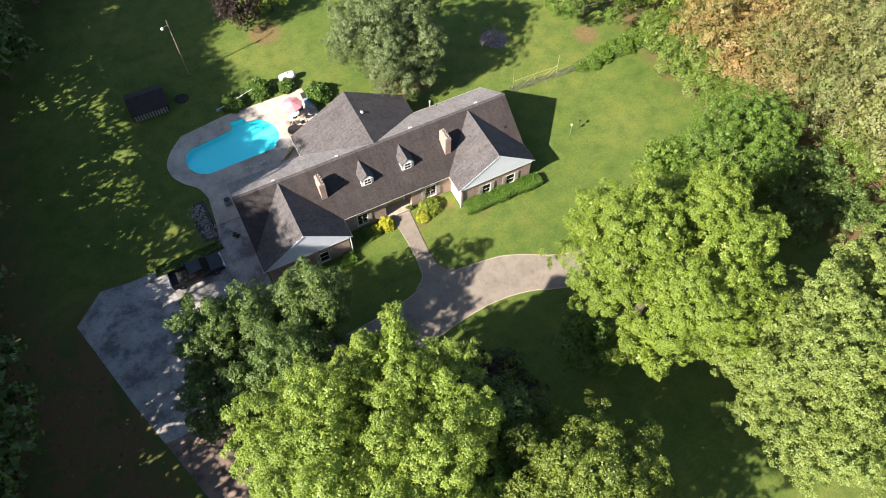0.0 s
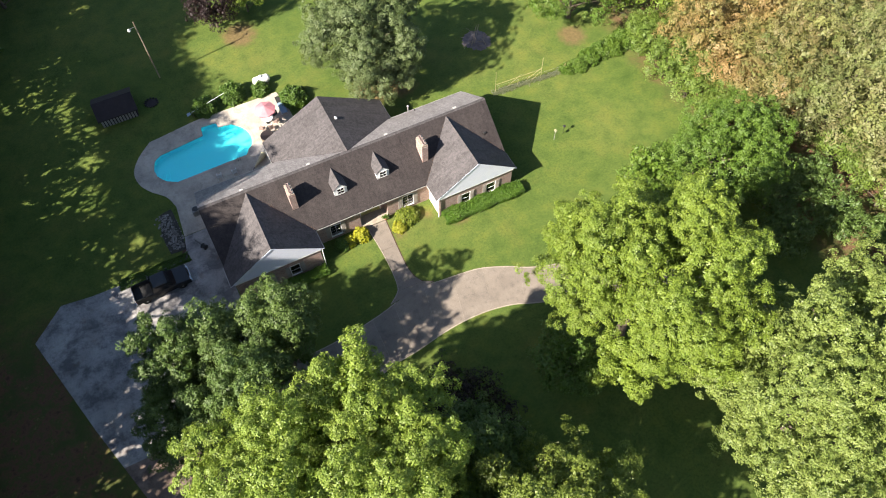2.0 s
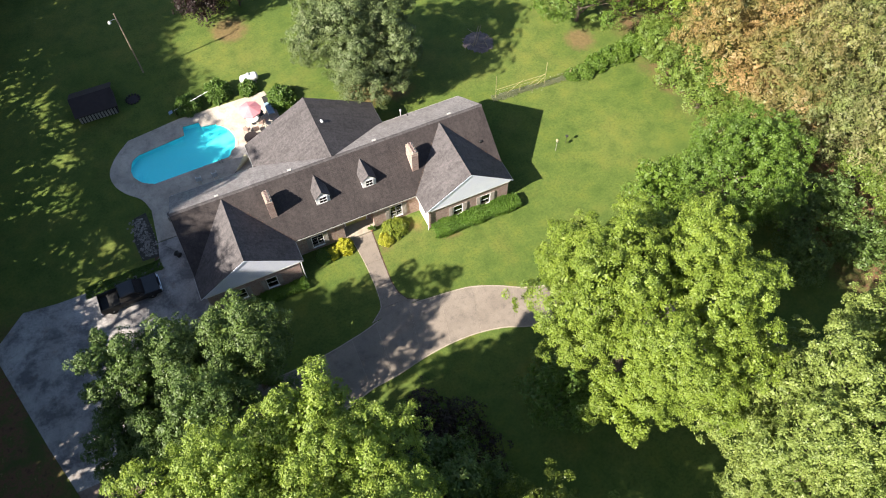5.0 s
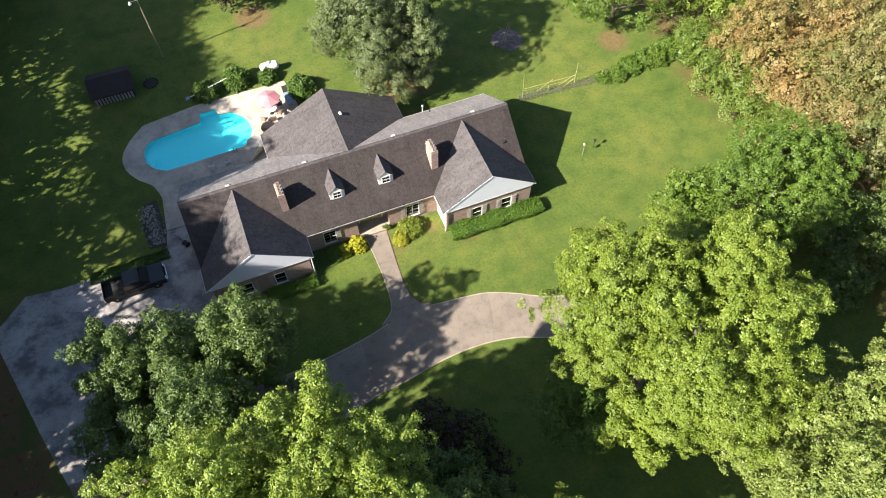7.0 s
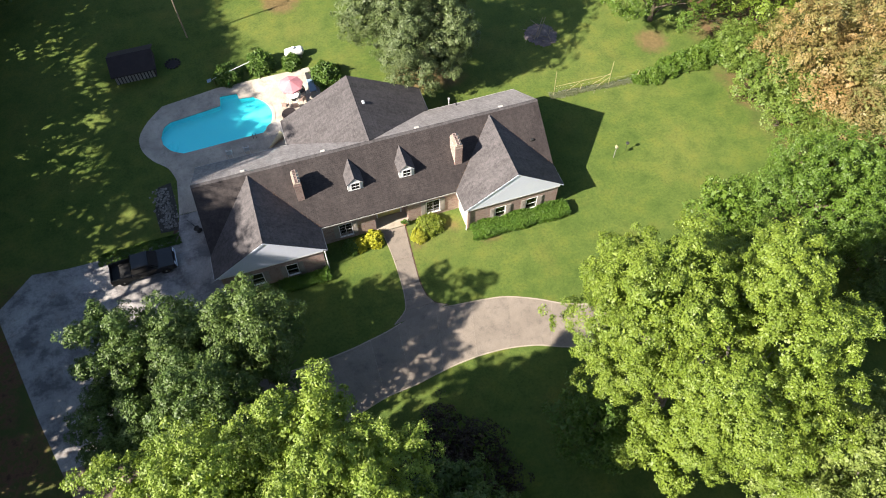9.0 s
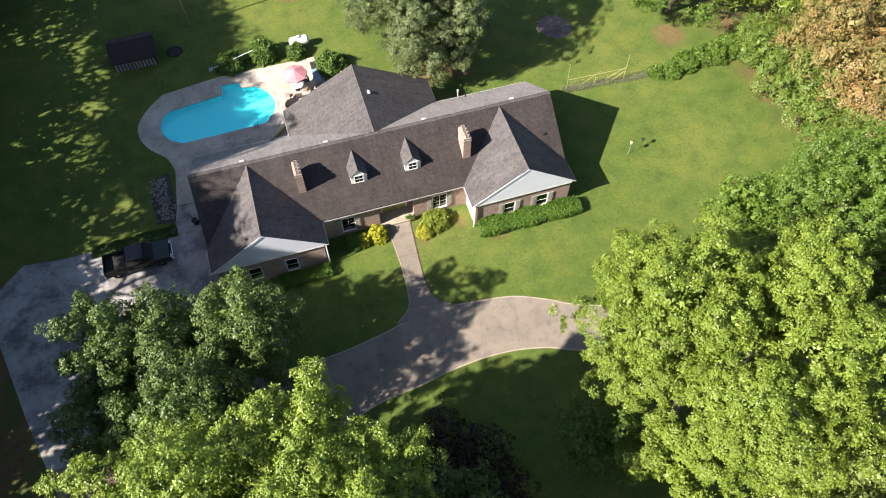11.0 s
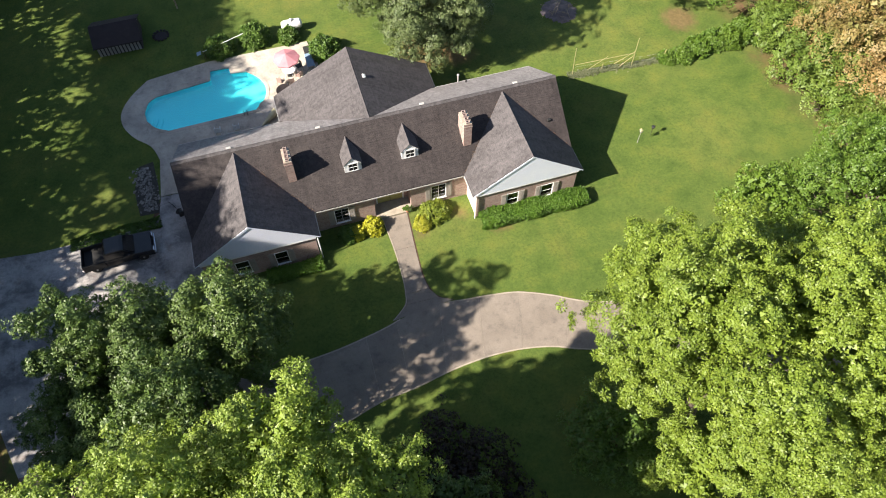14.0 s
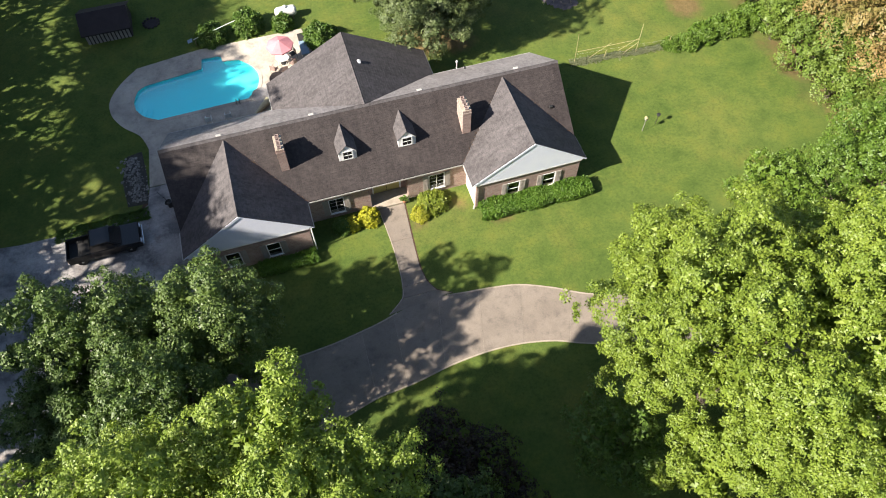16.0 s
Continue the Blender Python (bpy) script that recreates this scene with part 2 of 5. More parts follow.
def water_material():
    m, nt, b = nodes_of("pool_water")
    nt.nodes.remove(b)
    clear = nt.nodes.new("ShaderNodeBsdfTransparent")
    clear.inputs[0].default_value = (0.72, 0.985, 1.0, 1)
    gloss = nt.nodes.new("ShaderNodeBsdfGlossy")
    gloss.inputs["Roughness"].default_value = 0.04
    fr = nt.nodes.new("ShaderNodeFresnel")
    fr.inputs["IOR"].default_value = 1.33
    bp = add(nt, "ShaderNodeBump", Strength=0.12, Distance=0.02)
    nt.links.new(tex_noise(nt, 2.2, 4.0, 0.6), bp.inputs["Height"])
    nt.links.new(bp.outputs[0], gloss.inputs["Normal"])
    nt.links.new(bp.outputs[0], fr.inputs["Normal"])
    mx = nt.nodes.new("ShaderNodeMixShader")
    calm = nt.nodes.new("ShaderNodeMath")
    calm.operation = "MULTIPLY"
    calm.inputs[1].default_value = 0.35
    nt.links.new(fr.outputs[0], calm.inputs[0])
    nt.links.new(calm.outputs[0], mx.inputs[0])
    nt.links.new(clear.outputs[0], mx.inputs[1])
    nt.links.new(gloss.outputs[0], mx.inputs[2])
    nt.links.new(mx.outputs[0], nt.nodes["Material Output"].inputs["Surface"])
    return m


def liner_material():
    m, nt, b = nodes_of("pool_liner")
    nt.links.new(ramp(nt, tex_noise(nt, 0.7, 5.0, 0.65), [(0.3, (0.14, 0.92, 0.97)), (0.7, (0.20, 0.96, 0.99))]), b.inputs["Base Color"])
    b.inputs["Roughness"].default_value = 0.5
    bumped(nt, b, tex_noise(nt, 6.0, 3.0), 0.1, 0.01)
    return m


def glass_material():
    m, nt, b = nodes_of("window_glass")
    b.inputs["Base Color"].default_value = (0.75, 0.8, 0.8, 1)
    b.inputs["Transmission Weight"].default_value = 1.0
    b.inputs["Roughness"].default_value = 0.02
    b.inputs["IOR"].default_value = 1.5
    return m


LAWN = lawn_material()
# one shingle tone per slope: front darkest, wings between, back palest
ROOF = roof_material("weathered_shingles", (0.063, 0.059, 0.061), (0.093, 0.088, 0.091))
PALESHINGLE = roof_material("pale_shingles", (0.198, 0.192, 0.195), (0.255, 0.248, 0.252))
DARKSHINGLE = roof_material("dark_shingles", (0.029, 0.024, 0.024), (0.048, 0.041, 0.040))
BRICK = brick_material()
DRIVE = concrete_material("drive_concrete", (0.145, 0.123, 0.102), (0.215, 0.184, 0.154))
APRON = concrete_material("apron_concrete", (0.228, 0.218, 0.213), (0.352, 0.339, 0.334), 0.9)
OLDDRIVE = concrete_material("littered_drive", (0.15, 0.108, 0.086), (0.25, 0.185, 0.150), 0.9)
DECK = concrete_material("deck_concrete", (0.322, 0.289, 0.247), (0.431, 0.392, 0.338), 0.35)
EDGING = plain("edging_concrete", (0.27, 0.23, 0.18), (0.38, 0.33, 0.27), 2.0, 0.85)
SIDING = plain("white_siding", (0.78, 0.825, 0.97), (0.84, 0.88, 0.99), 1.2, 0.5, 0.1)
# paler cream tone, used on one side wall of the right wing
CREAMWALL = plain("cream_wall", (0.62, 0.55, 0.44), (0.74, 0.67, 0.55), 1.6, 0.8, 0.3)
TRIM = plain("white_trim", (0.78, 0.79, 0.80), (0.86, 0.87, 0.87), 2.0, 0.45, 0.1)
GUTTER = plain("gutter_metal", (0.42, 0.41, 0.39), (0.52, 0.51, 0.49), 2.0, 0.5, 0.1)
SHUTTER = plain("taupe_shutter", (0.26, 0.235, 0.21), (0.33, 0.30, 0.27), 3.0, 0.6, 0.2)
DOORPAINT = plain("ochre_door", (0.46, 0.40, 0.13), (0.52, 0.46, 0.18), 3.0, 0.5, 0.1)
DARKROOM = plain("dark_interior", (0.02, 0.019, 0.018), (0.035, 0.033, 0.03), 2.0, 0.9)
GLASS = glass_material()
WATER = water_material()
LINER = liner_material()
BARK = plain("bark", (0.06, 0.045, 0.033), (0.13, 0.10, 0.075), 2.0, 0.9, 0.9, 18.0, 0.0, 0.04)
CAR = plain("black_car_paint", (0.008, 0.008, 0.009), (0.012, 0.012, 0.013), 1.0, 0.25, 0.0, spec=0.6)
RUBBER = plain("rubber", (0.012, 0.012, 0.012), (0.02, 0.02, 0.02), 4.0, 0.8)
STEEL = plain("galvanised_steel", (0.42, 0.42, 0.42), (0.55, 0.55, 0.54), 4.0, 0.4, 0.1, metal=0.8)
CHROME = plain("chrome", (0.7, 0.7, 0.7), (0.8, 0.8, 0.8), 4.0, 0.15, 0.0, metal=1.0)
WHITEMETAL = plain("white_tank_paint", (0.634, 0.634, 0.616), (0.704, 0.704, 0.695), 2.0, 0.4, 0.1)
PINK = plain("pink_canvas", (0.497, 0.190, 0.225), (0.583, 0.250, 0.277), 2.0, 0.8, 0.2)
BLUE = plain("blue_mesh", (0.16, 0.24, 0.34), (0.24, 0.33, 0.43), 3.0, 0.7, 0.2)
BLACKIRON = plain("black_iron", (0.015, 0.015, 0.015), (0.03, 0.03, 0.03), 5.0, 0.5)
WOOD = plain("weathered_wood", (0.20, 0.15, 0.10), (0.30, 0.24, 0.17), 3.0, 0.8, 0.5)
PALEWOOD = plain("pale_yellow_wood", (0.30, 0.26, 0.12), (0.38, 0.33, 0.17), 3.0, 0.75, 0.4)
SHEDROOF = plain("shed_roof", (0.018, 0.012, 0.013), (0.032, 0.022, 0.023), 1.5, 0.85, 0.5)
SHEDWALL = plain("grey_boards", (0.22, 0.21, 0.20), (0.34, 0.33, 0.31), 2.5, 0.8, 0.4)
STONE = plain("fieldstone", (0.06, 0.055, 0.048), (0.36, 0.34, 0.31), 4.5, 0.85, 0.6)
MULCH = plain("mulch", (0.05, 0.028, 0.018), (0.11, 0.06, 0.038), 3.0, 0.95, 0.9, 30.0)
LOAM = plain("dark_loam", (0.03, 0.028, 0.024), (0.075, 0.068, 0.058), 5.0, 0.95, 0.9, 30.0)
ASH = plain("ash", (0.094, 0.077, 0.080), (0.189, 0.153, 0.154), 2.2, 0.95, 0.7, 18.0)
TERRACOTTA = plain("terracotta", (0.32, 0.13, 0.07), (0.42, 0.19, 0.11), 4.0, 0.8)

MAPLE = leaf_material("maple_leaves", (0.096, 0.150, 0.015), (0.137, 0.198, 0.024), (0.189, 0.246, 0.042))
PALEMAPLE = leaf_material("pale_maple_leaves", (0.114, 0.159, 0.030), (0.162, 0.210, 0.048), (0.224, 0.261, 0.086))
OAK = leaf_material("oak_leaves", (0.086, 0.121, 0.017), (0.126, 0.168, 0.026), (0.174, 0.212, 0.044))
LIME = leaf_material("lime_leaves", (0.120, 0.189, 0.023), (0.173, 0.240, 0.035), (0.228, 0.281, 0.058))
DEEP = leaf_material("deep_green_leaves", (0.044, 0.081, 0.018), (0.073, 0.120, 0.026), (0.112, 0.161, 0.041), 0.1)
SILVER = leaf_material("silver_green_leaves", (0.047, 0.072, 0.023), (0.081, 0.114, 0.039), (0.136, 0.171, 0.069), 0.08)
BUSH = leaf_material("shrub_leaves", (0.052, 0.105, 0.017), (0.084, 0.150, 0.025), (0.122, 0.185, 0.038))
EDGE = leaf_material("woodside_leaves", (0.057, 0.109, 0.012), (0.085, 0.149, 0.018), (0.117, 0.179, 0.028))
THICKET = leaf_material("thicket_leaves", (0.083, 0.132, 0.019), (0.116, 0.173, 0.030), (0.157, 0.208, 0.047))
DRY = leaf_material("dry_grass_blades", (0.095, 0.115, 0.055), (0.14, 0.155, 0.085), (0.19, 0.20, 0.125), 0.15)
HEDGE = leaf_material("hedge_leaves", (0.053, 0.116, 0.012), (0.083, 0.162, 0.018), (0.120, 0.198, 0.029))
GOLD = leaf_material("golden_leaves", (0.221, 0.239, 0.016), (0.331, 0.333, 0.023), (0.423, 0.416, 0.039))
GOLDGREEN = leaf_material("gold_green_leaves", (0.20, 0.22, 0.018), (0.30, 0.31, 0.028), (0.38, 0.37, 0.05))
YELLOWGREEN = leaf_material("yellow_green_leaves", (0.11, 0.16, 0.018), (0.17, 0.22, 0.028), (0.26, 0.28, 0.04))
PURPLE = leaf_material("purple_leaves", (0.010, 0.005, 0.006), (0.019, 0.009, 0.010), (0.029, 0.015, 0.016), 0.2)
BROWN = leaf_material("browning_leaves", (0.205, 0.150, 0.066), (0.235, 0.172, 0.076), (0.262, 0.194, 0.090), 0.3, (0.165, 0.180, 0.062), 0.2)
OLIVE = leaf_material("olive_leaves", (0.171, 0.196, 0.064), (0.199, 0.222, 0.078), (0.225, 0.242, 0.094), 0.3, (0.200, 0.182, 0.090), 0.2)


# ---- building helpers ----
def as_mesh(name, bm, material):
    me = bpy.data.meshes.new(name)
    bmesh.ops.recalc_face_normals(bm, faces=bm.faces)
    bm.to_mesh(me)
    bm.free()
    me.materials.append(material)
    return me


def thing(name, at, label, category, group="", kind=""):
    ob = new(name)
    ob.empty_display_size = 0.2
    ob.matrix_basis = at if isinstance(at, Matrix) else Matrix.Translation(at)
    return tagged(ob, label, category, group, kind)


def root_basis(ob):
    return ob.matrix_basis if ob.parent is None else root_basis(ob.parent) @ ob.matrix_parent_inverse @ ob.matrix_basis


def part(name, bm, material, parent, label="", local=False):
    """One mesh under a thing or part. Its mesh is in world metres, or in the thing's own when local."""
    ob = new(name, as_mesh(name, bm, material))
    ob.parent = parent
    if not local:
        ob.matrix_parent_inverse = root_basis(parent).inverted()
    return tagged(ob, label)


def solid(name, bm, material, label="", category="", kind="", group=""):
    return tagged(new(name, as_mesh(name, bm, material)), label, category, group, kind)


def box(bm, x0, x1, y0, y1, z0, z1, m=None, bevel=0.0):
    vs = [bm.verts.new((x, y, z)) for z in (z0, z1) for x, y in ((x0, y0), (x1, y0), (x1, y1), (x0, y1))]
    fs = [bm.faces.new([vs[i] for i in f]) for f in ((3, 2, 1, 0), (4, 5, 6, 7), (0, 1, 5, 4), (1, 2, 6, 5), (2, 3, 7, 6), (3, 0, 4, 7))]
    if bevel:
        es = list({e for f in fs for e in f.edges})
        out = bmesh.ops.bevel(bm, geom=es, offset=bevel, segments=2, profile=0.5, affect="EDGES")
        vs = list({v for f in out["faces"] for v in f.verts} | {v for v in vs if v.is_valid})
    if m is not None:
        bmesh.ops.transform(bm, matrix=m, verts=vs)
    return bm


def a_box(*args, **kw):
    return box(bmesh.new(), *args, **kw)


def tube(bm, a, b, r0, r1=None, n=8, caps=True):
    a, b = Vector(a), Vector(b)
    r1 = r0 if r1 is None else r1
    turn = (b - a).to_track_quat("Z", "Y").to_matrix()
    rings = [[bm.verts.new(p + turn @ Vector((math.cos(k * math.tau / n) * r, math.sin(k * math.tau / n) * r, 0))) for k in range(n)] for p, r in ((a, r0), (b, r1))]
    for k in range(n):
        bm.faces.new((rings[0][k], rings[0][(k + 1) % n], rings[1][(k + 1) % n], rings[1][k]))
    if caps:
        bm.faces.new(rings[0][::-1])
        bm.faces.new(rings[1])
    return bm


def a_tube(*args, **kw):
    return tube(bmesh.new(), *args, **kw)


def lathe(bm, profile, at=(0, 0, 0), n=16, squash=1.0, m=None):
    """A turned body: profile rows of radius and height."""
    rings = []
    for r, z in profile:
        rings.append([bm.verts.new((at[0] + r * math.cos(k * math.tau / n), at[1] + squash * r * math.sin(k * math.tau / n), at[2] + z)) for k in range(n)])
    for p, q in zip(rings, rings[1:]):
        for k in range(n):
            bm.faces.new((p[k], p[(k + 1) % n], q[(k + 1) % n], q[k]))
    bm.faces.new(rings[0][::-1])
    bm.faces.new(rings[-1])
    if m is not None:
        bmesh.ops.transform(bm, matrix=m, verts=[v for r in rings for v in r])
    return bm


def slab(bm, pts, z0, z1):
    """A flat plate over an outline of x, y."""
    lo = [bm.verts.new((x, y, z0)) for x, y in pts]
    hi = [bm.verts.new((x, y, z1)) for x, y in pts]
    bm.faces.new(hi)
    bm.faces.new(lo[::-1])
    for i in range(len(pts)):
        j = (i + 1) % len(pts)
        bm.faces.new((lo[i], lo[j], hi[j], hi[i]))
    return bm


def plate(bm, pts, drop=0.14):
    """A sloping plate: its upper outline, and the same dropped by its thickness."""
    hi = [bm.verts.new(p) for p in pts]
    lo = [bm.verts.new((p[0], p[1], p[2] - drop)) for p in pts]
    bm.faces.new(hi)
    bm.faces.new(lo[::-1])
    for i in range(len(pts)):
        j = (i + 1) % len(pts)
        bm.faces.new((lo[i], lo[j], hi[j], hi[i]))
    return bm


def curve_through(pts, per=6, closed=False):
    """A smooth line through points (Catmull-Rom)."""
    out, n = [], len(pts)
    for i in range(n if closed else n - 1):
        p = [np.array(pts[(i + k) % n] if closed else pts[min(max(i + k, 0), n - 1)], float) for k in (-1, 0, 1, 2)]
        for s in range(per):
            u = s / per
            out.append(tuple(0.5 * (2 * p[1] + (p[2] - p[0]) * u + (2 * p[0] - 5 * p[1] + 4 * p[2] - p[3]) * u * u + (3 * p[1] - p[0] - 3 * p[2] + p[3]) * u ** 3)))
    if not closed:
        out.append(tuple(map(float, pts[-1])))
    return out


def ring_sheet(bm, outer, inner, z):
    """A level sheet between an outer and an inner outline."""
    edges = []
    for loop in (outer, inner):
        vs = [bm.verts.new((x, y, z)) for x, y in loop]
        edges += [bm.edges.new((vs[i], vs[(i + 1) % len(vs)])) for i in range(len(vs))]
    bmesh.ops.triangle_fill(bm, use_beauty=True, edges=edges)
    return bm


def strip(bm, line, width, z0, z1, closed=False):
    """A raised band of given width along a line."""
    n = len(line)
    rows = []
    for i in range(n):
        a = Vector(line[(i - 1) % n] if closed else line[max(i - 1, 0)])
        b = Vector(line[(i + 1) % n] if closed else line[min(i + 1, n - 1)])
        d = (b - a).normalized()
        nx, ny = -d.y * width / 2, d.x * width / 2
        x, y = line[i]
        rows.append([bm.verts.new(v) for v in ((x - nx, y - ny, z0), (x - nx, y - ny, z1), (x + nx, y + ny, z1), (x + nx, y + ny, z0))])
    for i in range(n if closed else n - 1):
        p, q = rows[i], rows[(i + 1) % n]
        for k in range(4):
            bm.faces.new((p[k], q[k], q[(k + 1) % 4], p[(k + 1) % 4]))
    if not closed:
        bm.faces.new(rows[0])
        bm.faces.new(rows[-1][::-1])
    return bm


def clip(poly, axis, limit, keep_less):
    out = []
    for i in range(len(poly)):
        a, b = poly[i - 1], poly[i]
        ia, ib = ((p[axis] <= limit) == keep_less for p in (a, b))
        if ia != ib:
            u = (limit - a[axis]) / (b[axis] - a[axis])
            out.append((a[0] + u * (b[0] - a[0]), a[1] + u * (b[1] - a[1])))
        if ib:
            out.append(b)
    return out


# ---- foliage ----
def leaf_mesh(name, centres, outward, spread, per, size, material, rng, flat=0.75, shoot=0.0):
    """Pointed leaves set along short shoots at the clump centres, most of them facing outward and up."""
    n = len(centres)
    c = np.repeat(centres, per, axis=0)
    o = np.repeat(outward, per, axis=0)
    sp = np.repeat(np.broadcast_to(spread, (n,)), per)[:, None]
    off = rng.normal(size=c.shape) + o * 0.55 + np.array([0, 0, 0.25])
    off /= np.linalg.norm(off, axis=1)[:, None]
    off[:, 2] *= flat
    axis = outward * 0.8 + np.array([0, 0, 0.55]) + rng.normal(size=outward.shape) * 0.3
    axis = np.repeat(axis / np.linalg.norm(axis, axis=1)[:, None], per, axis=0)
    along = rng.uniform(-1, 1, (len(c), 1))
    p = c + axis * along * shoot + off * sp * rng.uniform(0.05, 0.75, (len(c), 1)) * (1 - 0.45 * along * (shoot > 0))
    t = off + axis * (0.7 if shoot else 0.0) + rng.normal(size=c.shape) * 0.35
    t /= np.linalg.norm(t, axis=1)[:, None]
    nrm = o * 1.2 + np.array([0, 0, 0.25]) + rng.normal(size=c.shape) * 0.44
    nrm -= t * (t * nrm).sum(1)[:, None]
    nrm /= np.linalg.norm(nrm, axis=1)[:, None] + 1e-6
    s = np.cross(nrm, t)
    ln = size * rng.uniform(0.65, 1.35, (len(c), 1))
    wd = ln * 0.4
    v = np.stack([p + s * wd, p + t * ln - nrm * ln * 0.12, p - s * wd], 1).reshape(-1, 3)
    me = bpy.data.meshes.new(name)
    m = len(p)
    me.vertices.add(3 * m)
    me.vertices.foreach_set("co", v.astype(np.float32).ravel())
    me.loops.add(3 * m)
    me.loops.foreach_set("vertex_index", np.arange(3 * m, dtype=np.int32))
    me.polygons.add(m)
    me.polygons.foreach_set("loop_start", np.arange(0, 3 * m, 3, dtype=np.int32))
    me.update(calc_edges=True)
    me.materials.append(material)
    return me


def crown_tufts(rng, crowns, big, tuft):
    """Leaf tufts of a crown. Each of its masses (dx, dy, z of the middle, half width, half height, boughs) carries boughs round it,
    and each bough a dome of tufts on its outer side; tufts buried in a neighbouring bough are left out."""
    cent, axis, size = [], [], []
    for dx, dy, zc, rh, rz, n in crowns:
        k = np.arange(n)
        cz = 1 - 1.55 * (k + 0.5) / n + rng.uniform(-0.05, 0.05, n)
        az = k * 2.39996 + rng.uniform(-0.3, 0.3, n)
        cr = np.sqrt(np.clip(1 - cz * cz, 0, 1))
        d = np.stack([cr * np.cos(az), cr * np.sin(az), cz], 1)
        b = big * rh * rng.uniform(0.55, 1.3, n)
        reach = rng.uniform(0.74, 1.17, n)[:, None]
        cent.append(d * np.stack([rh - b * 0.85, rh - b * 0.85, rz - b * 0.8], 1) * reach + np.array([dx, dy, zc]))
        axis.append(d)
        size.append(b)
    cent, axis, size = np.concatenate(cent), np.concatenate(axis), np.concatenate(size)
    lean = axis * 0.8 + np.array([0, 0, 0.45])
    lean /= np.linalg.norm(lean, axis=1)[:, None]
    pts, outs, rads = [], [], []
    for i, (c, w, b) in enumerate(zip(cent, lean, size)):
        n = max(8, int(2.5 * (b / tuft) ** 2))
        k = np.arange(n)
        h = 1 - 1.2 * (k + 0.5) / n
        az = k * 2.39996 + rng.uniform(0, 6.28)
        hr = np.sqrt(np.clip(1 - h * h, 0, 1))
        u = np.cross(w, (0.3, 0.9, 0.2))
        u /= np.linalg.norm(u)
        v = np.cross(w, u)
        d = h[:, None] * w + (hr * np.cos(az))[:, None] * u + (hr * np.sin(az))[:, None] * v
        d += rng.normal(size=d.shape) * 0.13
        d /= np.linalg.norm(d, axis=1)[:, None]
        wave = np.sin(d[:, 0] * 6 + i * 1.7) * np.cos(d[:, 1] * 5 + i * 2) + 0.6 * np.sin(d[:, 2] * 9 + i)
        p = c + d * (b * (1 + 0.2 * wave) * rng.uniform(0.78, 1.12, n))[:, None]
        p += w * (b * 0.7 * np.clip((d * w).sum(1), 0, 1) ** 2 * rng.uniform(0.3, 1.3, n))[:, None]
        far = np.linalg.norm(p[:, None] - cent[None], axis=2) / size[None]
        far[:, i] = 9
        keep = (far.min(1) > 0.8) & (wave > rng.uniform(-1.6, -0.5, n))
        pts.append(p[keep])
        outs.append(d[keep])
        rads.append(tuft * rng.uniform(0.7, 1.25, n)[keep])
    return np.concatenate(pts), np.concatenate(outs), np.concatenate(rads), cent, axis, size


def triangles(name, v, material):
    """A mesh of loose triangles from an array of corners."""
    me = bpy.data.meshes.new(name)
    n = len(v)
    me.vertices.add(n)
    me.vertices.foreach_set("co", v.astype(np.float32).ravel())
    me.loops.add(n)
    me.loops.foreach_set("vertex_index", np.arange(n, dtype=np.int32))
    me.polygons.add(n // 3)
    me.polygons.foreach_set("loop_start", np.arange(0, n, 3, dtype=np.int32))
    me.update(calc_edges=True)
    me.materials.append(material)
    return me


def rosettes(rng, centres, outward, radius, per, size, loose=0.4):
    """Corners of the leaves of round tufts: each leaf lies on its tuft's dome and points away from the twig's tip."""
    c, o, r = np.repeat(centres, per, axis=0), np.repeat(outward, per, axis=0), np.repeat(radius, per)[:, None]
    d = rng.normal(size=c.shape) + o * 0.9 + np.array([0, 0, 0.3])
    d /= np.linalg.norm(d, axis=1)[:, None]
    p = c + d * r * rng.uniform(0.5, 1.1, (len(c), 1)) * np.array([1, 1, 0.85])
    t = d - o * (d * o).sum(1)[:, None] + np.array([0, 0, -0.2]) + rng.normal(size=c.shape) * 0.35
    t /= np.linalg.norm(t, axis=1)[:, None] + 1e-6
    keen = min(0.9, 0.25 + 1.25 * loose)
    nrm = d * keen + o * (1.2 - keen) + np.array([0, 0, 0.3]) + rng.normal(size=c.shape) * loose
    nrm -= t * (t * nrm).sum(1)[:, None]
    nrm /= np.linalg.norm(nrm, axis=1)[:, None] + 1e-6
    s = np.cross(nrm, t)
    ln = size * rng.uniform(0.7, 1.3, (len(c), 1))
    wd = ln * 0.42
    return np.stack([p + s * wd, p + t * ln - nrm * ln * 0.15, p - s * wd], 1).reshape(-1, 3)


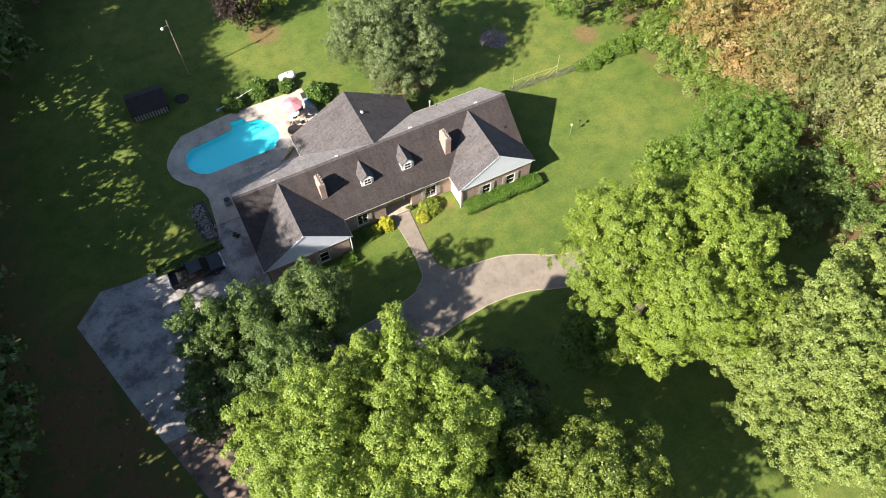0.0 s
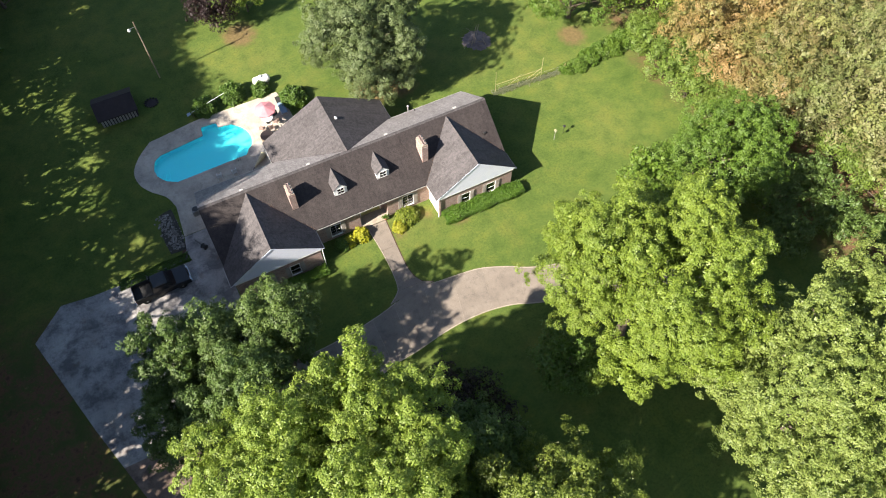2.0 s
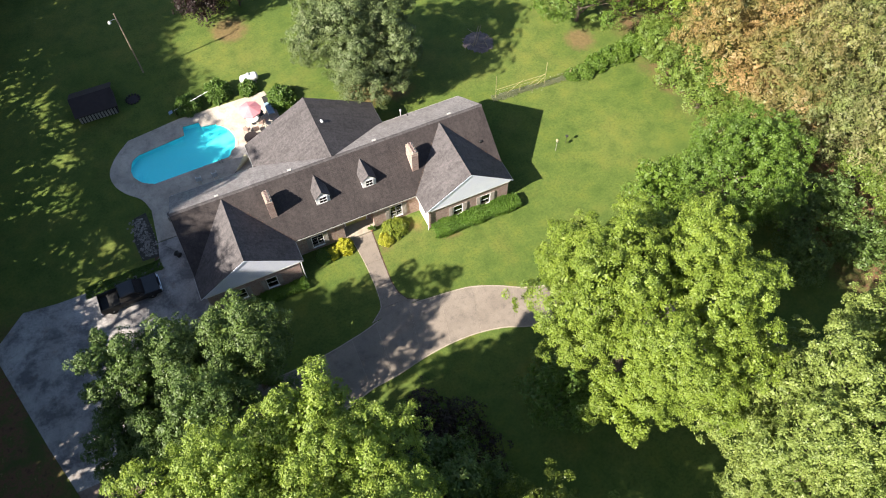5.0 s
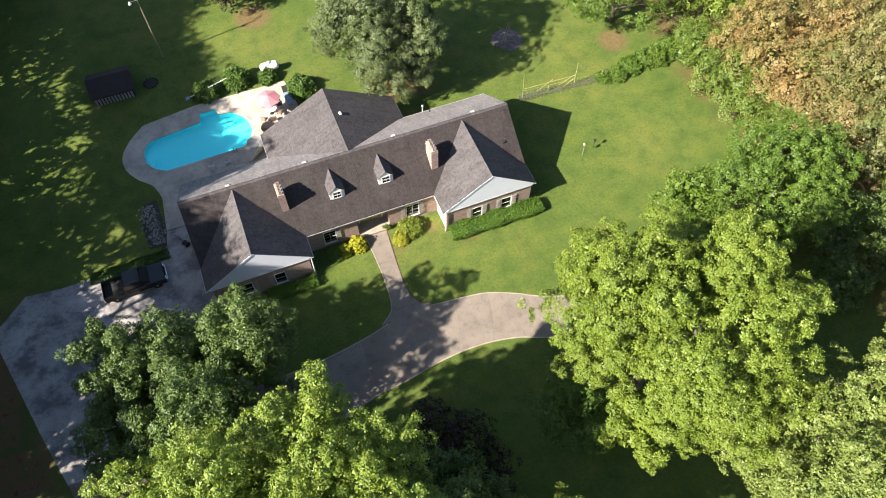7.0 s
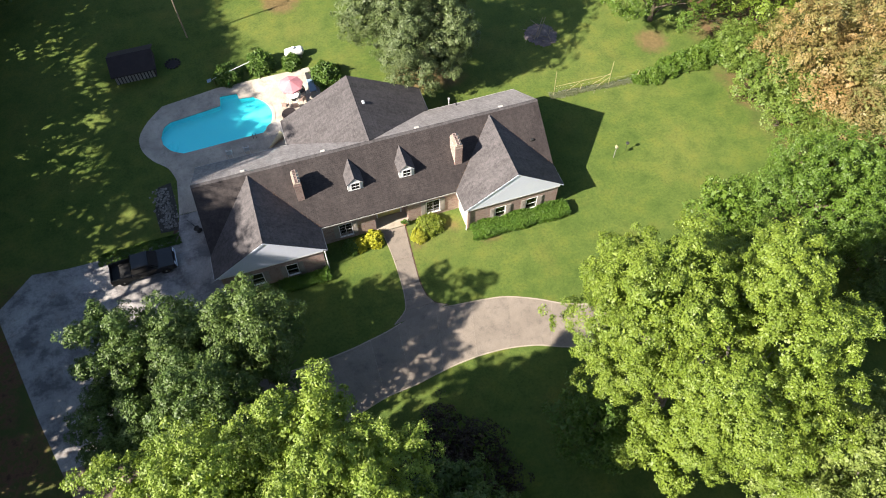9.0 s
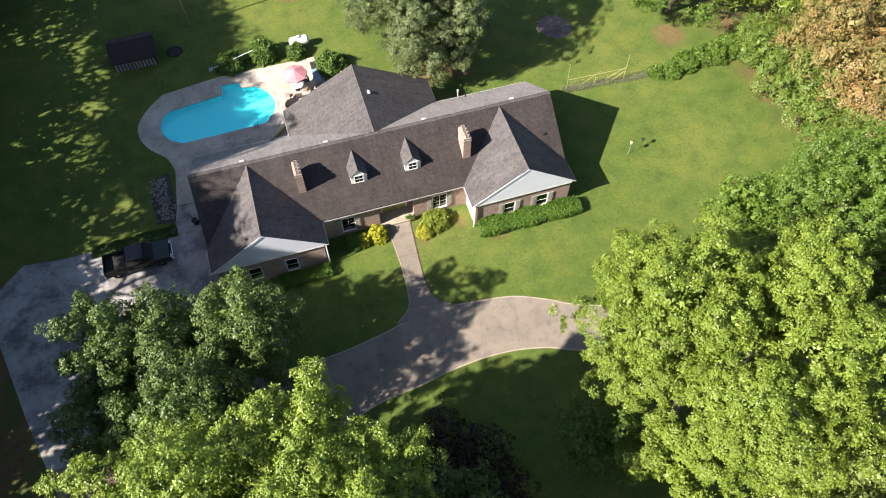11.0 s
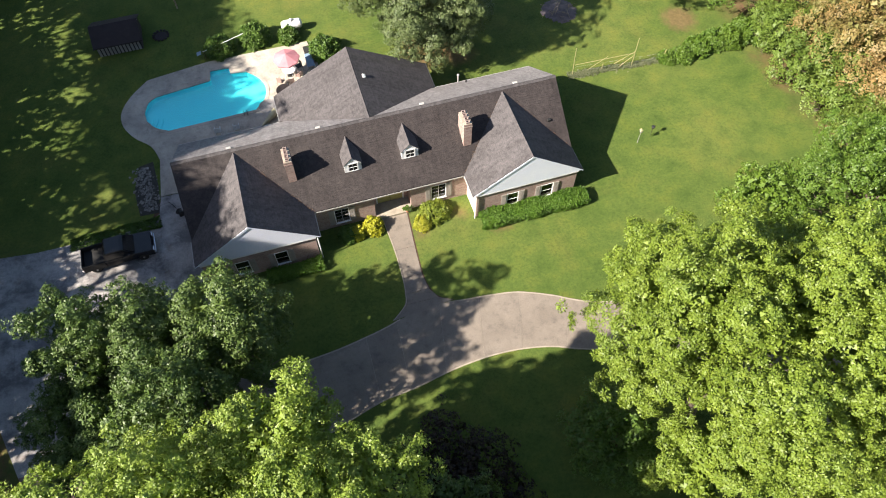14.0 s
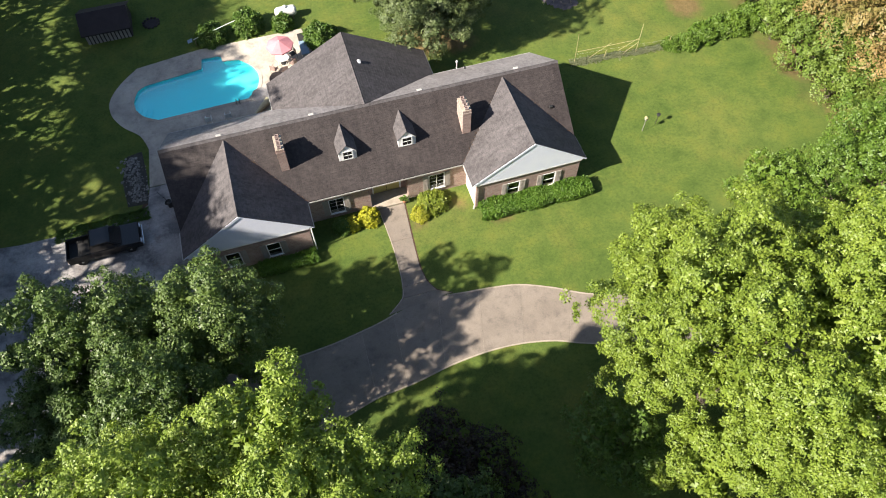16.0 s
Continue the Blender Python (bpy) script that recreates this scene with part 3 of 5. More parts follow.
def trunk_mesh(rng, r, z0, z1, girth, limbs):
    bm = bmesh.new()
    pts = [Vector((0, 0, -0.1))]
    top = z0 + (z1 - z0) * 0.5
    for k in range(1, 6):
        pts.append(Vector((rng.normal() * 0.12, rng.normal() * 0.12, top * k / 5)))
    for k in range(5):
        tube(bm, pts[k], pts[k + 1], girth * (1 - 0.16 * k) * (1.25 if k == 0 else 1), girth * (1 - 0.16 * (k + 1)), 9, caps=(k in (0, 4)))
    for k in range(limbs):
        a = k * 2.4 + rng.uniform(-0.3, 0.3)
        h = z0 * 0.75 + (top - z0 * 0.75) * (k / limbs)
        reach = r * rng.uniform(0.5, 0.8)
        p = Vector((0, 0, h))
        q = p + Vector((math.cos(a) * reach * 0.5, math.sin(a) * reach * 0.5, reach * rng.uniform(0.3, 0.5)))
        e = q + Vector((math.cos(a + 0.3) * reach * 0.5, math.sin(a + 0.3) * reach * 0.5, reach * rng.uniform(0.2, 0.5)))
        tube(bm, p, q, girth * 0.42, girth * 0.25, 6)
        tube(bm, q, e, girth * 0.25, girth * 0.08, 6)
        for s in (-0.7, 0.8):
            w = q + Vector((math.cos(a + s) * reach * 0.4, math.sin(a + s) * reach * 0.4, reach * 0.35))
            tube(bm, q, w, girth * 0.17, girth * 0.05, 5)
    return bm


def tree(name, x, y, crowns, per, size, material, seed, label, category="tree", girth=0.3, group="", big=0.25, tuft=0.36, turn=0.0, loose=0.52, filled=0.3):
    """A tree at x, y whose crown is one or more leafy masses, as crown_tufts takes them."""
    rng = np.random.default_rng(seed)
    root = thing(name, pose(x, y, 0, 0, 0, turn), label, category, group)
    zc, rh, rz = crowns[0][2:5]
    part("trunk", trunk_mesh(rng, rh, zc - rz, zc + rz, girth, 12), BARK, root, local=True)
    p, o, r, cent, axis, b = crown_tufts(rng, crowns, big, tuft)
    leaves = rosettes(rng, p, o, r, per, size, loose)
    # shaded foliage within and between the boughs
    n = max(3, int(len(p) * filled / len(cent)))
    d = rng.normal(size=(n * len(cent), 3)) + np.repeat(axis, n, axis=0) * 0.3
    d /= np.linalg.norm(d, axis=1)[:, None]
    q = np.repeat(cent, n, axis=0) + d * (np.repeat(b, n) * rng.uniform(0.15, 0.62, len(d)))[:, None]
    core = []
    for dx, dy, mz, mh, mv, boughs in crowns:
        e = rng.normal(size=(int(boughs * 20 * filled), 3)) + np.array([0, 0, 0.2])
        e *= rng.uniform(0.3, 0.64, (len(e), 1)) / np.linalg.norm(e, axis=1)[:, None]
        core.append(e * np.array([mh, mh, mv]) + np.array([dx, dy, mz]))
    q = np.concatenate([q] + core)
    d = np.concatenate([d, rng.normal(size=(len(q) - len(d), 3)) * 0.4 + np.array([0, 0, 0.8])])
    inner = rosettes(rng, q, d, np.full(len(q), tuft * 1.3), max(6, per // 5), size * 2.3, loose)
    crown = new("crown", triangles("crown", np.concatenate([leaves, inner]), material))
    crown.parent = root
    return root


def shrub(name, x, y, r, h, clumps, per, size, material, seed, label, category="bush", group="", long=1.0, turn=0.0):
    """A low rounded bush on short stems; long stretches it along its own x."""
    rng = np.random.default_rng(seed)
    root = thing(name, pose(x, y, 0, 0, 0, turn), label, category, group)
    bm = bmesh.new()
    for k in range(6):
        a = k * 1.05
        tube(bm, (0, 0, -0.05), (math.cos(a) * r * 0.5 * long, math.sin(a) * r * 0.5, h * 0.6), 0.03, 0.012, 5)
    part("stems", bm, BARK, root, local=True)
    d = rng.normal(size=(clumps, 3))
    d /= np.linalg.norm(d, axis=1)[:, None]
    d[:, 2] = np.abs(d[:, 2])
    k = rng.uniform(0.72, 1.0, clumps)[:, None] * (1 + 0.12 * np.sin(d[:, :1] * 7 + seed) * np.cos(d[:, 1:2] * 6))
    p = d * k * np.array([r * long, r, h * 0.86])
    p[:, 2] = np.maximum(p[:, 2], h * 0.1)
    leaves = new("foliage", leaf_mesh("foliage", p, d, max(0.14, h * 0.12), per, size, material, rng))
    leaves.parent = root
    return root


def hedge(name, x0, x1, y0, y1, h, clumps, per, size, material, seed, label, turn=0.0):
    """A clipped run of shrubs, boxy with a soft uneven top."""
    rng = np.random.default_rng(seed)
    root = thing(name, pose((x0 + x1) / 2, (y0 + y1) / 2, 0, 0, 0, turn), label, "hedge")
    lx, ly = (x1 - x0) / 2, (y1 - y0) / 2
    bm = bmesh.new()
    for k in range(int(lx * 2.4)):
        sx = -lx + 0.4 + k * 0.83
        tube(bm, (sx, 0, -0.05), (sx + 0.1, 0.05, h * 0.8), 0.035, 0.015, 5)
    part("stems", bm, BARK, root, local=True)
    u = rng.uniform(-1, 1, (clumps, 3))
    face = rng.integers(0, 4, clumps)
    u[face == 0, 2] = 1
    u[face == 1, 2] = 1
    u[face == 2, 1] = -1
    u[face == 3, 1] = 1
    bumps = 1 + 0.1 * np.sin(u[:, 0] * lx * 2.2 + seed) + rng.normal(0, 0.05, clumps)
    p = np.stack([u[:, 0] * lx, u[:, 1] * ly * bumps, (h * 0.5 + u[:, 2] * h * 0.36) * bumps], 1)
    o = np.stack([u[:, 0] * 0.2, u[:, 1], u[:, 2]], 1)
    o /= np.linalg.norm(o, axis=1)[:, None]
    leaves = new("foliage", leaf_mesh("foliage", p, o, max(0.13, h * 0.1), per, size, material, rng))
    leaves.parent = root
    return root


# ---- ground, drive, pool ----
POOL = curve_through([(-3.75, 51.9), (-3.35, 53.1), (-2.6, 53.65)], 4) + [(2.0, 54.25), (2.1, 55.4), (3.8, 55.3), (3.9, 54.6)] + curve_through([(5.2, 54.4), (6.2, 53.3), (6.6, 52.0), (6.3, 50.6), (5.3, 49.5)], 4) + curve_through([(-1.9, 49.3), (-3.0, 50.0), (-3.65, 51.0)], 4)
DECK_LINE = [(-0.62, 44.9), (-0.62, 42.95), (-3.1, 42.95)] + curve_through([(-2.85, 46.6), (-3.4, 48.2), (-4.6, 49.5), (-5.4, 51.0), (-5.45, 52.6), (-4.6, 54.2), (-3.1, 55.75)], 4) + [(2.1, 56.5), (10.9, 56.5), (11.3, 53.9), (11.3, 48.15), (7.3, 48.15), (7.3, 44.9)]

bm = ring_sheet(bmesh.new(), [(-1500, -1500), (1500, -1500), (1500, 1500), (-1500, 1500)], POOL, 0.0)
solid("ground", bm, LAWN, "mown green lawn running into shaded woodland litter", "lawn", "structure")

bm = ring_sheet(bmesh.new(), DECK_LINE, POOL, 0.05)
res = bmesh.ops.extrude_edge_only(bm, edges=[e for e in bm.edges if e.is_boundary])
for v in res["geom"]:
    if isinstance(v, bmesh.types.BMVert):
        v.co.z = -0.12
deck = solid("pool_deck", bm, DECK, "pale concrete pool deck with worn patches", "patio", "structure")
part("coping", strip(bmesh.new(), POOL, 0.28, 0.02, 0.075, True), DECK, deck, "rounded pale coping")
part("paving_disc", lathe(bmesh.new(), [(0.02, 0.0), (0.8, 0.0), (0.82, 0.03), (0.8, 0.05), (0.02, 0.05)], (6.35, 49.75, 0.04), 28), APRON, deck, "round grey paving slab at the pool's end")

pool = thing("swimming_pool", (1, 52, 0), "turquoise in-ground swimming pool with curved ends", "pool", "", "structure")
bm = bmesh.new()
lo = [bm.verts.new((x, y, -0.6)) for x, y in POOL]
hi = [bm.verts.new((x, y, 0.0)) for x, y in POOL]
bm.faces.new(lo)
for i in range(len(POOL)):
    j = (i + 1) % len(POOL)
    bm.faces.new((lo[i], lo[j], hi[j], hi[i]))
part("basin", bm, LINER, pool, "light blue lined basin")
bm = bmesh.new()
vs = [bm.verts.new((x, y, -0.1)) for x, y in POOL]
bmesh.ops.triangulate(bm, faces=[bm.faces.new(vs)])
for fc in bm.faces:
    fc.normal_update()
    if fc.normal.z < 0:
        fc.normal_flip()
water = part("water", bm, WATER, pool, "clear rippled water")
for k in range(3):
    arc = [(-3.7 + (1.5 - 0.4 * k) * math.cos(a) * 0.9, 51.4 + (1.5 - 0.4 * k) * math.sin(a)) for a in np.linspace(-1.45, 1.45, 12)]
    part("step", slab(bmesh.new(), arc + [(-3.7, 51.4 + 1.2), (-3.7, 51.4 - 1.2)], -0.59, -0.46 + 0.11 * k), LINER, pool)

# circular front drive in slabs
UP = curve_through([(42.4, 6), (40.6, 12.5), (36.6, 18.8), (30.8, 22.9), (24.8, 24.95), (22.3, 26.25), (20.2, 27.15), (18.3, 27.5), (16.4, 27.7), (14.6, 27.9), (12.3, 27.7), (10.6, 27.25), (9.1, 26.95), (6.8, 26.6), (3.5, 26.4), (0, 26.6), (-3.5, 27.4)], 6)
LOW = curve_through([(38.0, 5), (36.4, 11), (33, 16.2), (28.4, 20.0), (23.1, 21.75), (21.0, 22.6), (19.0, 23.05), (17.2, 23.2), (15.4, 23.15), (13.6, 22.95), (11.7, 22.6), (10.4, 22.45), (9.0, 22.3), (6.8, 21.7), (4.0, 20.8), (0.5, 19.6), (-4.0, 18.4)], 6)
drive = solid("driveway", slab(bmesh.new(), UP[::3] + LOW[::-3], -0.05, 0.02), EDGING, "curved concrete front drive cast in slabs", "driveway", "structure")
cuts = list(range(0, len(UP) - 1, 9)) + [len(UP) - 1]
for a, b in zip(cuts, cuts[1:]):
    ua, la = [np.array(UP[k]) for k in range(a, b + 1)], [np.array(LOW[k]) for k in range(a, b + 1)]
    for seg in (ua, la):
        d0, d1 = seg[1] - seg[0], seg[-2] - seg[-1]
        seg[0], seg[-1] = seg[0] + d0 / np.linalg.norm(d0) * 0.008, seg[-1] + d1 / np.linalg.norm(d1) * 0.008
    part("slab", slab(bmesh.new(), [tuple(p) for p in ua] + [tuple(p) for p in la[::-1]], 0.0, 0.03), DRIVE, drive)
part("edging", strip(bmesh.new(), [p for p in UP if p[0] > 15.2], 0.09, 0.0, 0.05), EDGING, drive, "pale raised edging")
part("edging", strip(bmesh.new(), [p for p in UP if p[0] < 11.8], 0.09, 0.0, 0.05), EDGING, drive, "pale raised edging")
part("edging", strip(bmesh.new(), LOW, 0.09, 0.0, 0.05), EDGING, drive, "pale raised edging")

WALK_R = [(14.5, 35.98), (14.25, 33.0), (14.1, 30.6), (14.25, 29.3), (14.7, 28.45), (15.6, 27.95)]
WALK_L = [(12.6, 35.98), (12.75, 33.0), (12.7, 30.6), (12.55, 29.3), (12.3, 28.5), (11.2, 27.6)]
path = solid("footpath", slab(bmesh.new(), [(12.9, 35.0), (14.2, 35.0), (13.9, 30), (14.3, 28.3), (13, 27.6), (12.6, 28.3), (12.85, 30)], -0.05, 0.012), MULCH, "concrete footpath from the drive to the porch", "path", "structure")
for a, b in zip(range(5), range(1, 6)):
    g = 0.01
    part("slab", slab(bmesh.new(), [(WALK_L[a][0], WALK_L[a][1] - g), (WALK_R[a][0], WALK_R[a][1] - g), (WALK_R[b][0], WALK_R[b][1] + g), (WALK_L[b][0], WALK_L[b][1] + g)], 0.0, 0.034), DRIVE, path)
part("edging", strip(bmesh.new(), curve_through(WALK_L, 4), 0.06, 0.0, 0.05), EDGING, path, "pale raised edging")
part("soil_edge", strip(bmesh.new(), curve_through([(x + 0.06, y) for x, y in WALK_R], 4), 0.09, -0.02, 0.012), MULCH, path, "dark open soil along the path")

# parking apron and the drive that leaves it
APRON_LINE = [(-17.6, 38.1), (-14.9, 40.8), (-12.2, 40.5), (-4.3, 40.45), (-3.35, 41.4), (-3.1, 42.9), (-0.62, 42.9), (-0.45, 33.2), (-1.5, 29.5), (-4.0, 27.2), (-3.6, 18.6), (-3.0, 12), (0, 2), (3, -8), (-3, -8), (-7, 6), (-11.6, 19.1), (-14.7, 28.4)]
apron = solid("parking_apron", slab(bmesh.new(), [(-17.3, 38.1), (-14.9, 40.6), (-4.3, 40.3), (-3.1, 42.7), (-0.7, 42.7), (-0.6, 33.2), (-4.2, 27.2), (-3.2, 12), (2.6, -7.5), (-2.8, -7.5), (-11.4, 19.1), (-14.5, 28.4)], -0.05, 0.012), MULCH, "stained grey concrete parking apron in large slabs", "driveway", "structure")
for gx in range(-6, 2):
    for gy in range(-3, 13):
        cell = APRON_LINE
        x0, x1, y0, y1 = gx * 3.4 + 0.004, gx * 3.4 + 3.396, gy * 3.75 - 2.1 + 0.004, gy * 3.75 + 1.646
        for axis, lim, less in ((0, x1, True), (0, x0, False), (1, y1, True), (1, y0, False)):
            cell = clip(cell, axis, lim, less) if cell else cell
        clean = [p for i, p in enumerate(cell) if (Vector(p) - Vector(cell[i - 1])).length > 1e-4]
        if len(clean) >= 3:
            part("slab", slab(bmesh.new(), clean, 0.0, 0.026), APRON if gy > 6 else OLDDRIVE, apron)

# ---- house ----
house = thing("house", (13.5, 40, 0), "brick house with steep grey shingle roof, front gables and dormers", "house")
EZ, SL, RY, RZ = 2.8, 0.716, 40.6, 6.02
XL, XR, YF, YB, YW = -0.65, 27.5, 36.1, 45.1, 34.0


def wall(name, axis, at, thick, a0, a1, z1, holes, material, label=""):
    """An upright wall along x or y with openings a0, a1, z0, z1 cut through it."""
    bm = bmesh.new()
    us = sorted({a0, a1, *(h[0] for h in holes), *(h[1] for h in holes)})
    zs = sorted({-0.1, z1, *(h[2] for h in holes), *(h[3] for h in holes)})
    for u0, u1 in zip(us, us[1:]):
        for w0, w1 in zip(zs, zs[1:]):
            if any(h[0] <= u0 and u1 <= h[1] and h[2] <= w0 and w1 <= h[3] for h in holes):
                continue
            if axis == "x":
                box(bm, u0, u1, at, at + thick, w0, w1)
            else:
                box(bm, at, at + thick, u0, u1, w0, w1)
    bmesh.ops.remove_doubles(bm, verts=bm.verts, dist=0.001)
    return part(name, bm, material, house, label)


def window(x0, x1, y, z0, z1, cols, rows, shutters=True, host=None):
    """A white framed window in a wall that faces -y; the wall's outer face lies at y."""
    bm = bmesh.new()
    f = 0.06
    box(bm, x0, x0 + f, y - 0.02, y + 0.03, z0, z1)
    box(bm, x1 - f, x1, y - 0.02, y + 0.03, z0, z1)
    box(bm, x0 + f, x1 - f, y - 0.02, y + 0.03, z1 - f, z1)
    box(bm, x0 + f, x1 - f, y - 0.02, y + 0.03, z0, z0 + f)
    win = part("window", bm, TRIM, host or house, "white framed window")
    bm = bmesh.new()
    for k in range(1, cols):
        u = x0 + (x1 - x0) * k / cols
        w = 0.02
        box(bm, u - w, u + w, y - 0.01, y + 0.018, z0 + f, z1 - f)
    for k in range(1, rows):
        v = z0 + (z1 - z0) * k / rows
        box(bm, x0 + f, x1 - f, y - 0.006, y + 0.014, v - 0.005 - 0.012 * (rows == 2), v + 0.005 + 0.012 * (rows == 2))
    part("glazing_bars", bm, TRIM if rows == 2 else GUTTER, win)
    pane = part("pane", a_box(x0 + f, x1 - f, y + 0.02, y + 0.028, z0 + f, z1 - f), GLASS, win, "dark reflecting glass")
    pane.visible_shadow = False
    part("sill", a_box(x0 - 0.05, x1 + 0.05, y - 0.06, y - 0.022, z0 - 0.05, z0 + 0.0), TRIM, win)
    if shutters:
        for s0, s1 in ((x0 - 0.42, x0 - 0.03), (x1 + 0.03, x1 + 0.42)):
            bm = a_box(s0, s1, y - 0.05, y - 0.003, z0 - 0.02, z1 + 0.02)
            for k in range(12):
                v = z0 + 0.08 + (z1 - z0 - 0.2) * k / 11
                box(bm, s0 + 0.05, s1 - 0.05, y - 0.065, y - 0.05, v, v + 0.05)
            part("shutter", bm, SHUTTER, host or house, "taupe louvred shutter")


WIN_R, WIN_L = [(21.7, 22.65, 0.45, 1.95), (24.4, 25.4, 0.45, 1.95)], [(1.7, 2.7, 0.45, 1.95), (4.45, 5.4, 0.45, 1.95)]
WIN_M = [(9.2, 10.3, 0.45, 2.1), (16.5, 17.7, 0.45, 2.1)]
wall("wall", "x", YW + 0.1, 0.25, 19.35, 27.15, EZ - 0.02, WIN_R, BRICK, "pinkish red brick front wall")
wall("wall", "x", YW + 0.1, 0.25, -0.3, 7.5, EZ - 0.02, WIN_L, BRICK, "pinkish red brick front wall")
wall("wall", "y", 19.35, 0.25, YW + 0.353, YF + 0.2, EZ - 0.02, [], CREAMWALL, "cream side wall of the wing")
wall("wall", "y", 7.25, 0.25, YW + 0.353, YF + 0.2, EZ - 0.02, [], BRICK)
wall("wall", "y", 26.9, 0.25, YW + 0.353, YB - 0.65, EZ - 0.02, [], BRICK)
wall("wall", "y", -0.3, 0.25, YW + 0.353, YB - 0.65, EZ - 0.02, [(34.9, 37.6, 0.02, 2.2), (38.4, 41.1, 0.02, 2.2)], BRICK)
wall("wall", "x", YF + 0.2, 0.25, 7.503, 12.2, EZ - 0.02, WIN_M[:1], BRICK, "pinkish red brick front wall")
wall("wall", "x", YF + 0.2, 0.25, 14.95, 19.347, EZ - 0.02, WIN_M[1:], BRICK, "pinkish red brick front wall")
wall("wall", "x", YB - 0.648, 0.25, -0.3, 27.15, EZ - 0.02, [], BRICK)
wall("wall", "y", 11.95, 0.25, YF + 0.453, 38.2, EZ - 0.02, [], BRICK)
wall("wall", "y", 14.95, 0.25, YF + 0.453, 38.2, EZ - 0.02, [], BRICK)
wall("wall", "x", 37.35, 0.25, 12.203, 14.947, EZ - 0.02, [(12.5, 14.65, 0.12, 2.25)], BRICK)
wall("wall", "y", 7.3, 0.2, YB - 0.39, 47.7, 2.55, [], BRICK)
wall("wall", "y", 18.95, 0.2, YB - 0.39, 47.7, 2.55, [], BRICK)
wall("wall", "x", 47.703, 0.2, 7.3, 19.15, 2.55, [], BRICK)
for fx0, fx1, fy0, fy1 in ((-0.03, 7.23, 34.37, 44.42), (7.235, 11.93, 36.57, 44.42), (11.935, 15.2, 38.21, 44.42), (15.21, 19.58, 36.57, 44.42), (19.62, 26.88, 34.37, 44.42)):
    part("floor", a_box(fx0, fx1, fy0, fy1, 0.03, 0.1), DARKROOM, house)
for k in (35.0, 38.5):
    bm = a_box(-0.2, -0.15, k - 0.1, k + 2.6, 0.02, 2.2)
    for j in range(4):
        for i in range(4):
            box(bm, -0.22, -0.2, k + 0.05 + i * 0.62, k + 0.55 + i * 0.62, 0.12 + j * 0.52, 0.54 + j * 0.52)
    part("garage_door", bm, TRIM, house, "white panelled garage door")
for w in WIN_R + WIN_L:
    window(w[0], w[1], YW + 0.1, w[2], w[3], 1, 2)
for w in WIN_M:
    window(w[0], w[1], YF + 0.2, w[2], w[3], 2, 4)

# front door in its recess
part("porch_floor", a_box(12.203, 14.947, 36.0, 37.34, -0.05, 0.14), EDGING, house, "pale concrete porch step")
part("porch_soffit", a_box(12.203, 14.947, 36.55, 37.34, 2.5, 2.55), TRIM, house)
for d0 in (12.5, 14.55):
    part("door_jamb", a_box(d0, d0 + 0.1, 37.33, 37.45, 0.12, 2.25), TRIM, house)
for d0, d1 in ((12.62, 13.56), (13.6, 14.53)):
    bm = a_box(d0, d1, 37.38, 37.43, 0.13, 2.22)
    for z0, z1 in ((0.25, 0.95), (1.1, 2.05)):
        box(bm, d0 + 0.15, d1 - 0.15, 37.365, 37.38, z0, z1, bevel=0.006)
    door = part("front_door", bm, DOORPAINT, house, "ochre panelled front door")
    part("handle", a_tube((d1 - 0.08 if d0 < 13 else d0 + 0.08, 37.32, 1.0), (d1 - 0.08 if d0 < 13 else d0 + 0.08, 37.32, 1.2), 0.015), STEEL, door)


def roof(name, pts, label="", material=None):
    return part(name, plate(bmesh.new(), pts), material or ROOF, house, label)


def wing_roof(x0, x1):
    xm = (x0 + x1) / 2
    za = EZ + (x1 - x0) / 2 * SL
    yt = YF + (za - EZ) / SL
    up = 0.02
    roof("wing_roof", [(x0, YW, EZ + up), (x0, YF, EZ + up), (xm, yt, za + up), (xm, YW, za + up)], "weathered grey shingle slope of the gable wing")
    roof("wing_roof", [(x1, YW, EZ + up), (x1, YF, EZ + up), (xm, yt, za + up), (xm, YW, za + up)], "weathered grey shingle slope of the gable wing")
    part("ridge_cap", strip_ridge((xm, YW, za + up), (xm, yt, za + up)), ROOF, house)
    # gable face: smooth boards
    bm = bmesh.new()
    w0 = (za - 0.06 - EZ + 0.02) / SL
    pr = [(xm - w0, YW + 0.006, EZ - 0.02), (xm + w0, YW + 0.006, EZ - 0.02), (xm, YW + 0.006, za - 0.06)]
    f, b = [bm.verts.new(p) for p in pr], [bm.verts.new((p[0], YW + 0.3, p[2])) for p in pr]
    bm.faces.new(f)
    bm.faces.new(b[::-1])
    for i in range(3):
        bm.faces.new((f[i], b[i], b[(i + 1) % 3], f[(i + 1) % 3]))
    part("gable", bm, SIDING, house, "white boarded gable")
    part("frieze", a_box(x0 + 0.3, x1 - 0.3, YW + 0.0, YW + 0.095, EZ - 0.16, EZ - 0.025), TRIM, house)
    for xa in (x0, x1):
        sx = 1 if xa == x0 else -1
        bm = bmesh.new()
        a = [(xa, YW - 0.05, EZ - 0.07), (xm, YW - 0.05, za - 0.07), (xm, YW - 0.05, za + 0.03), (xa, YW - 0.05, EZ + 0.03)]
        f, b = [bm.verts.new(p) for p in a], [bm.verts.new((p[0], YW - 0.032, p[2])) for p in a]
        bm.faces.new(f)
        bm.faces.new(b[::-1])
        for i in range(4):
            bm.faces.new((f[i], b[i], b[(i + 1) % 4], f[(i + 1) % 4]))
        part("bargeboard", bm, SIDING, house)


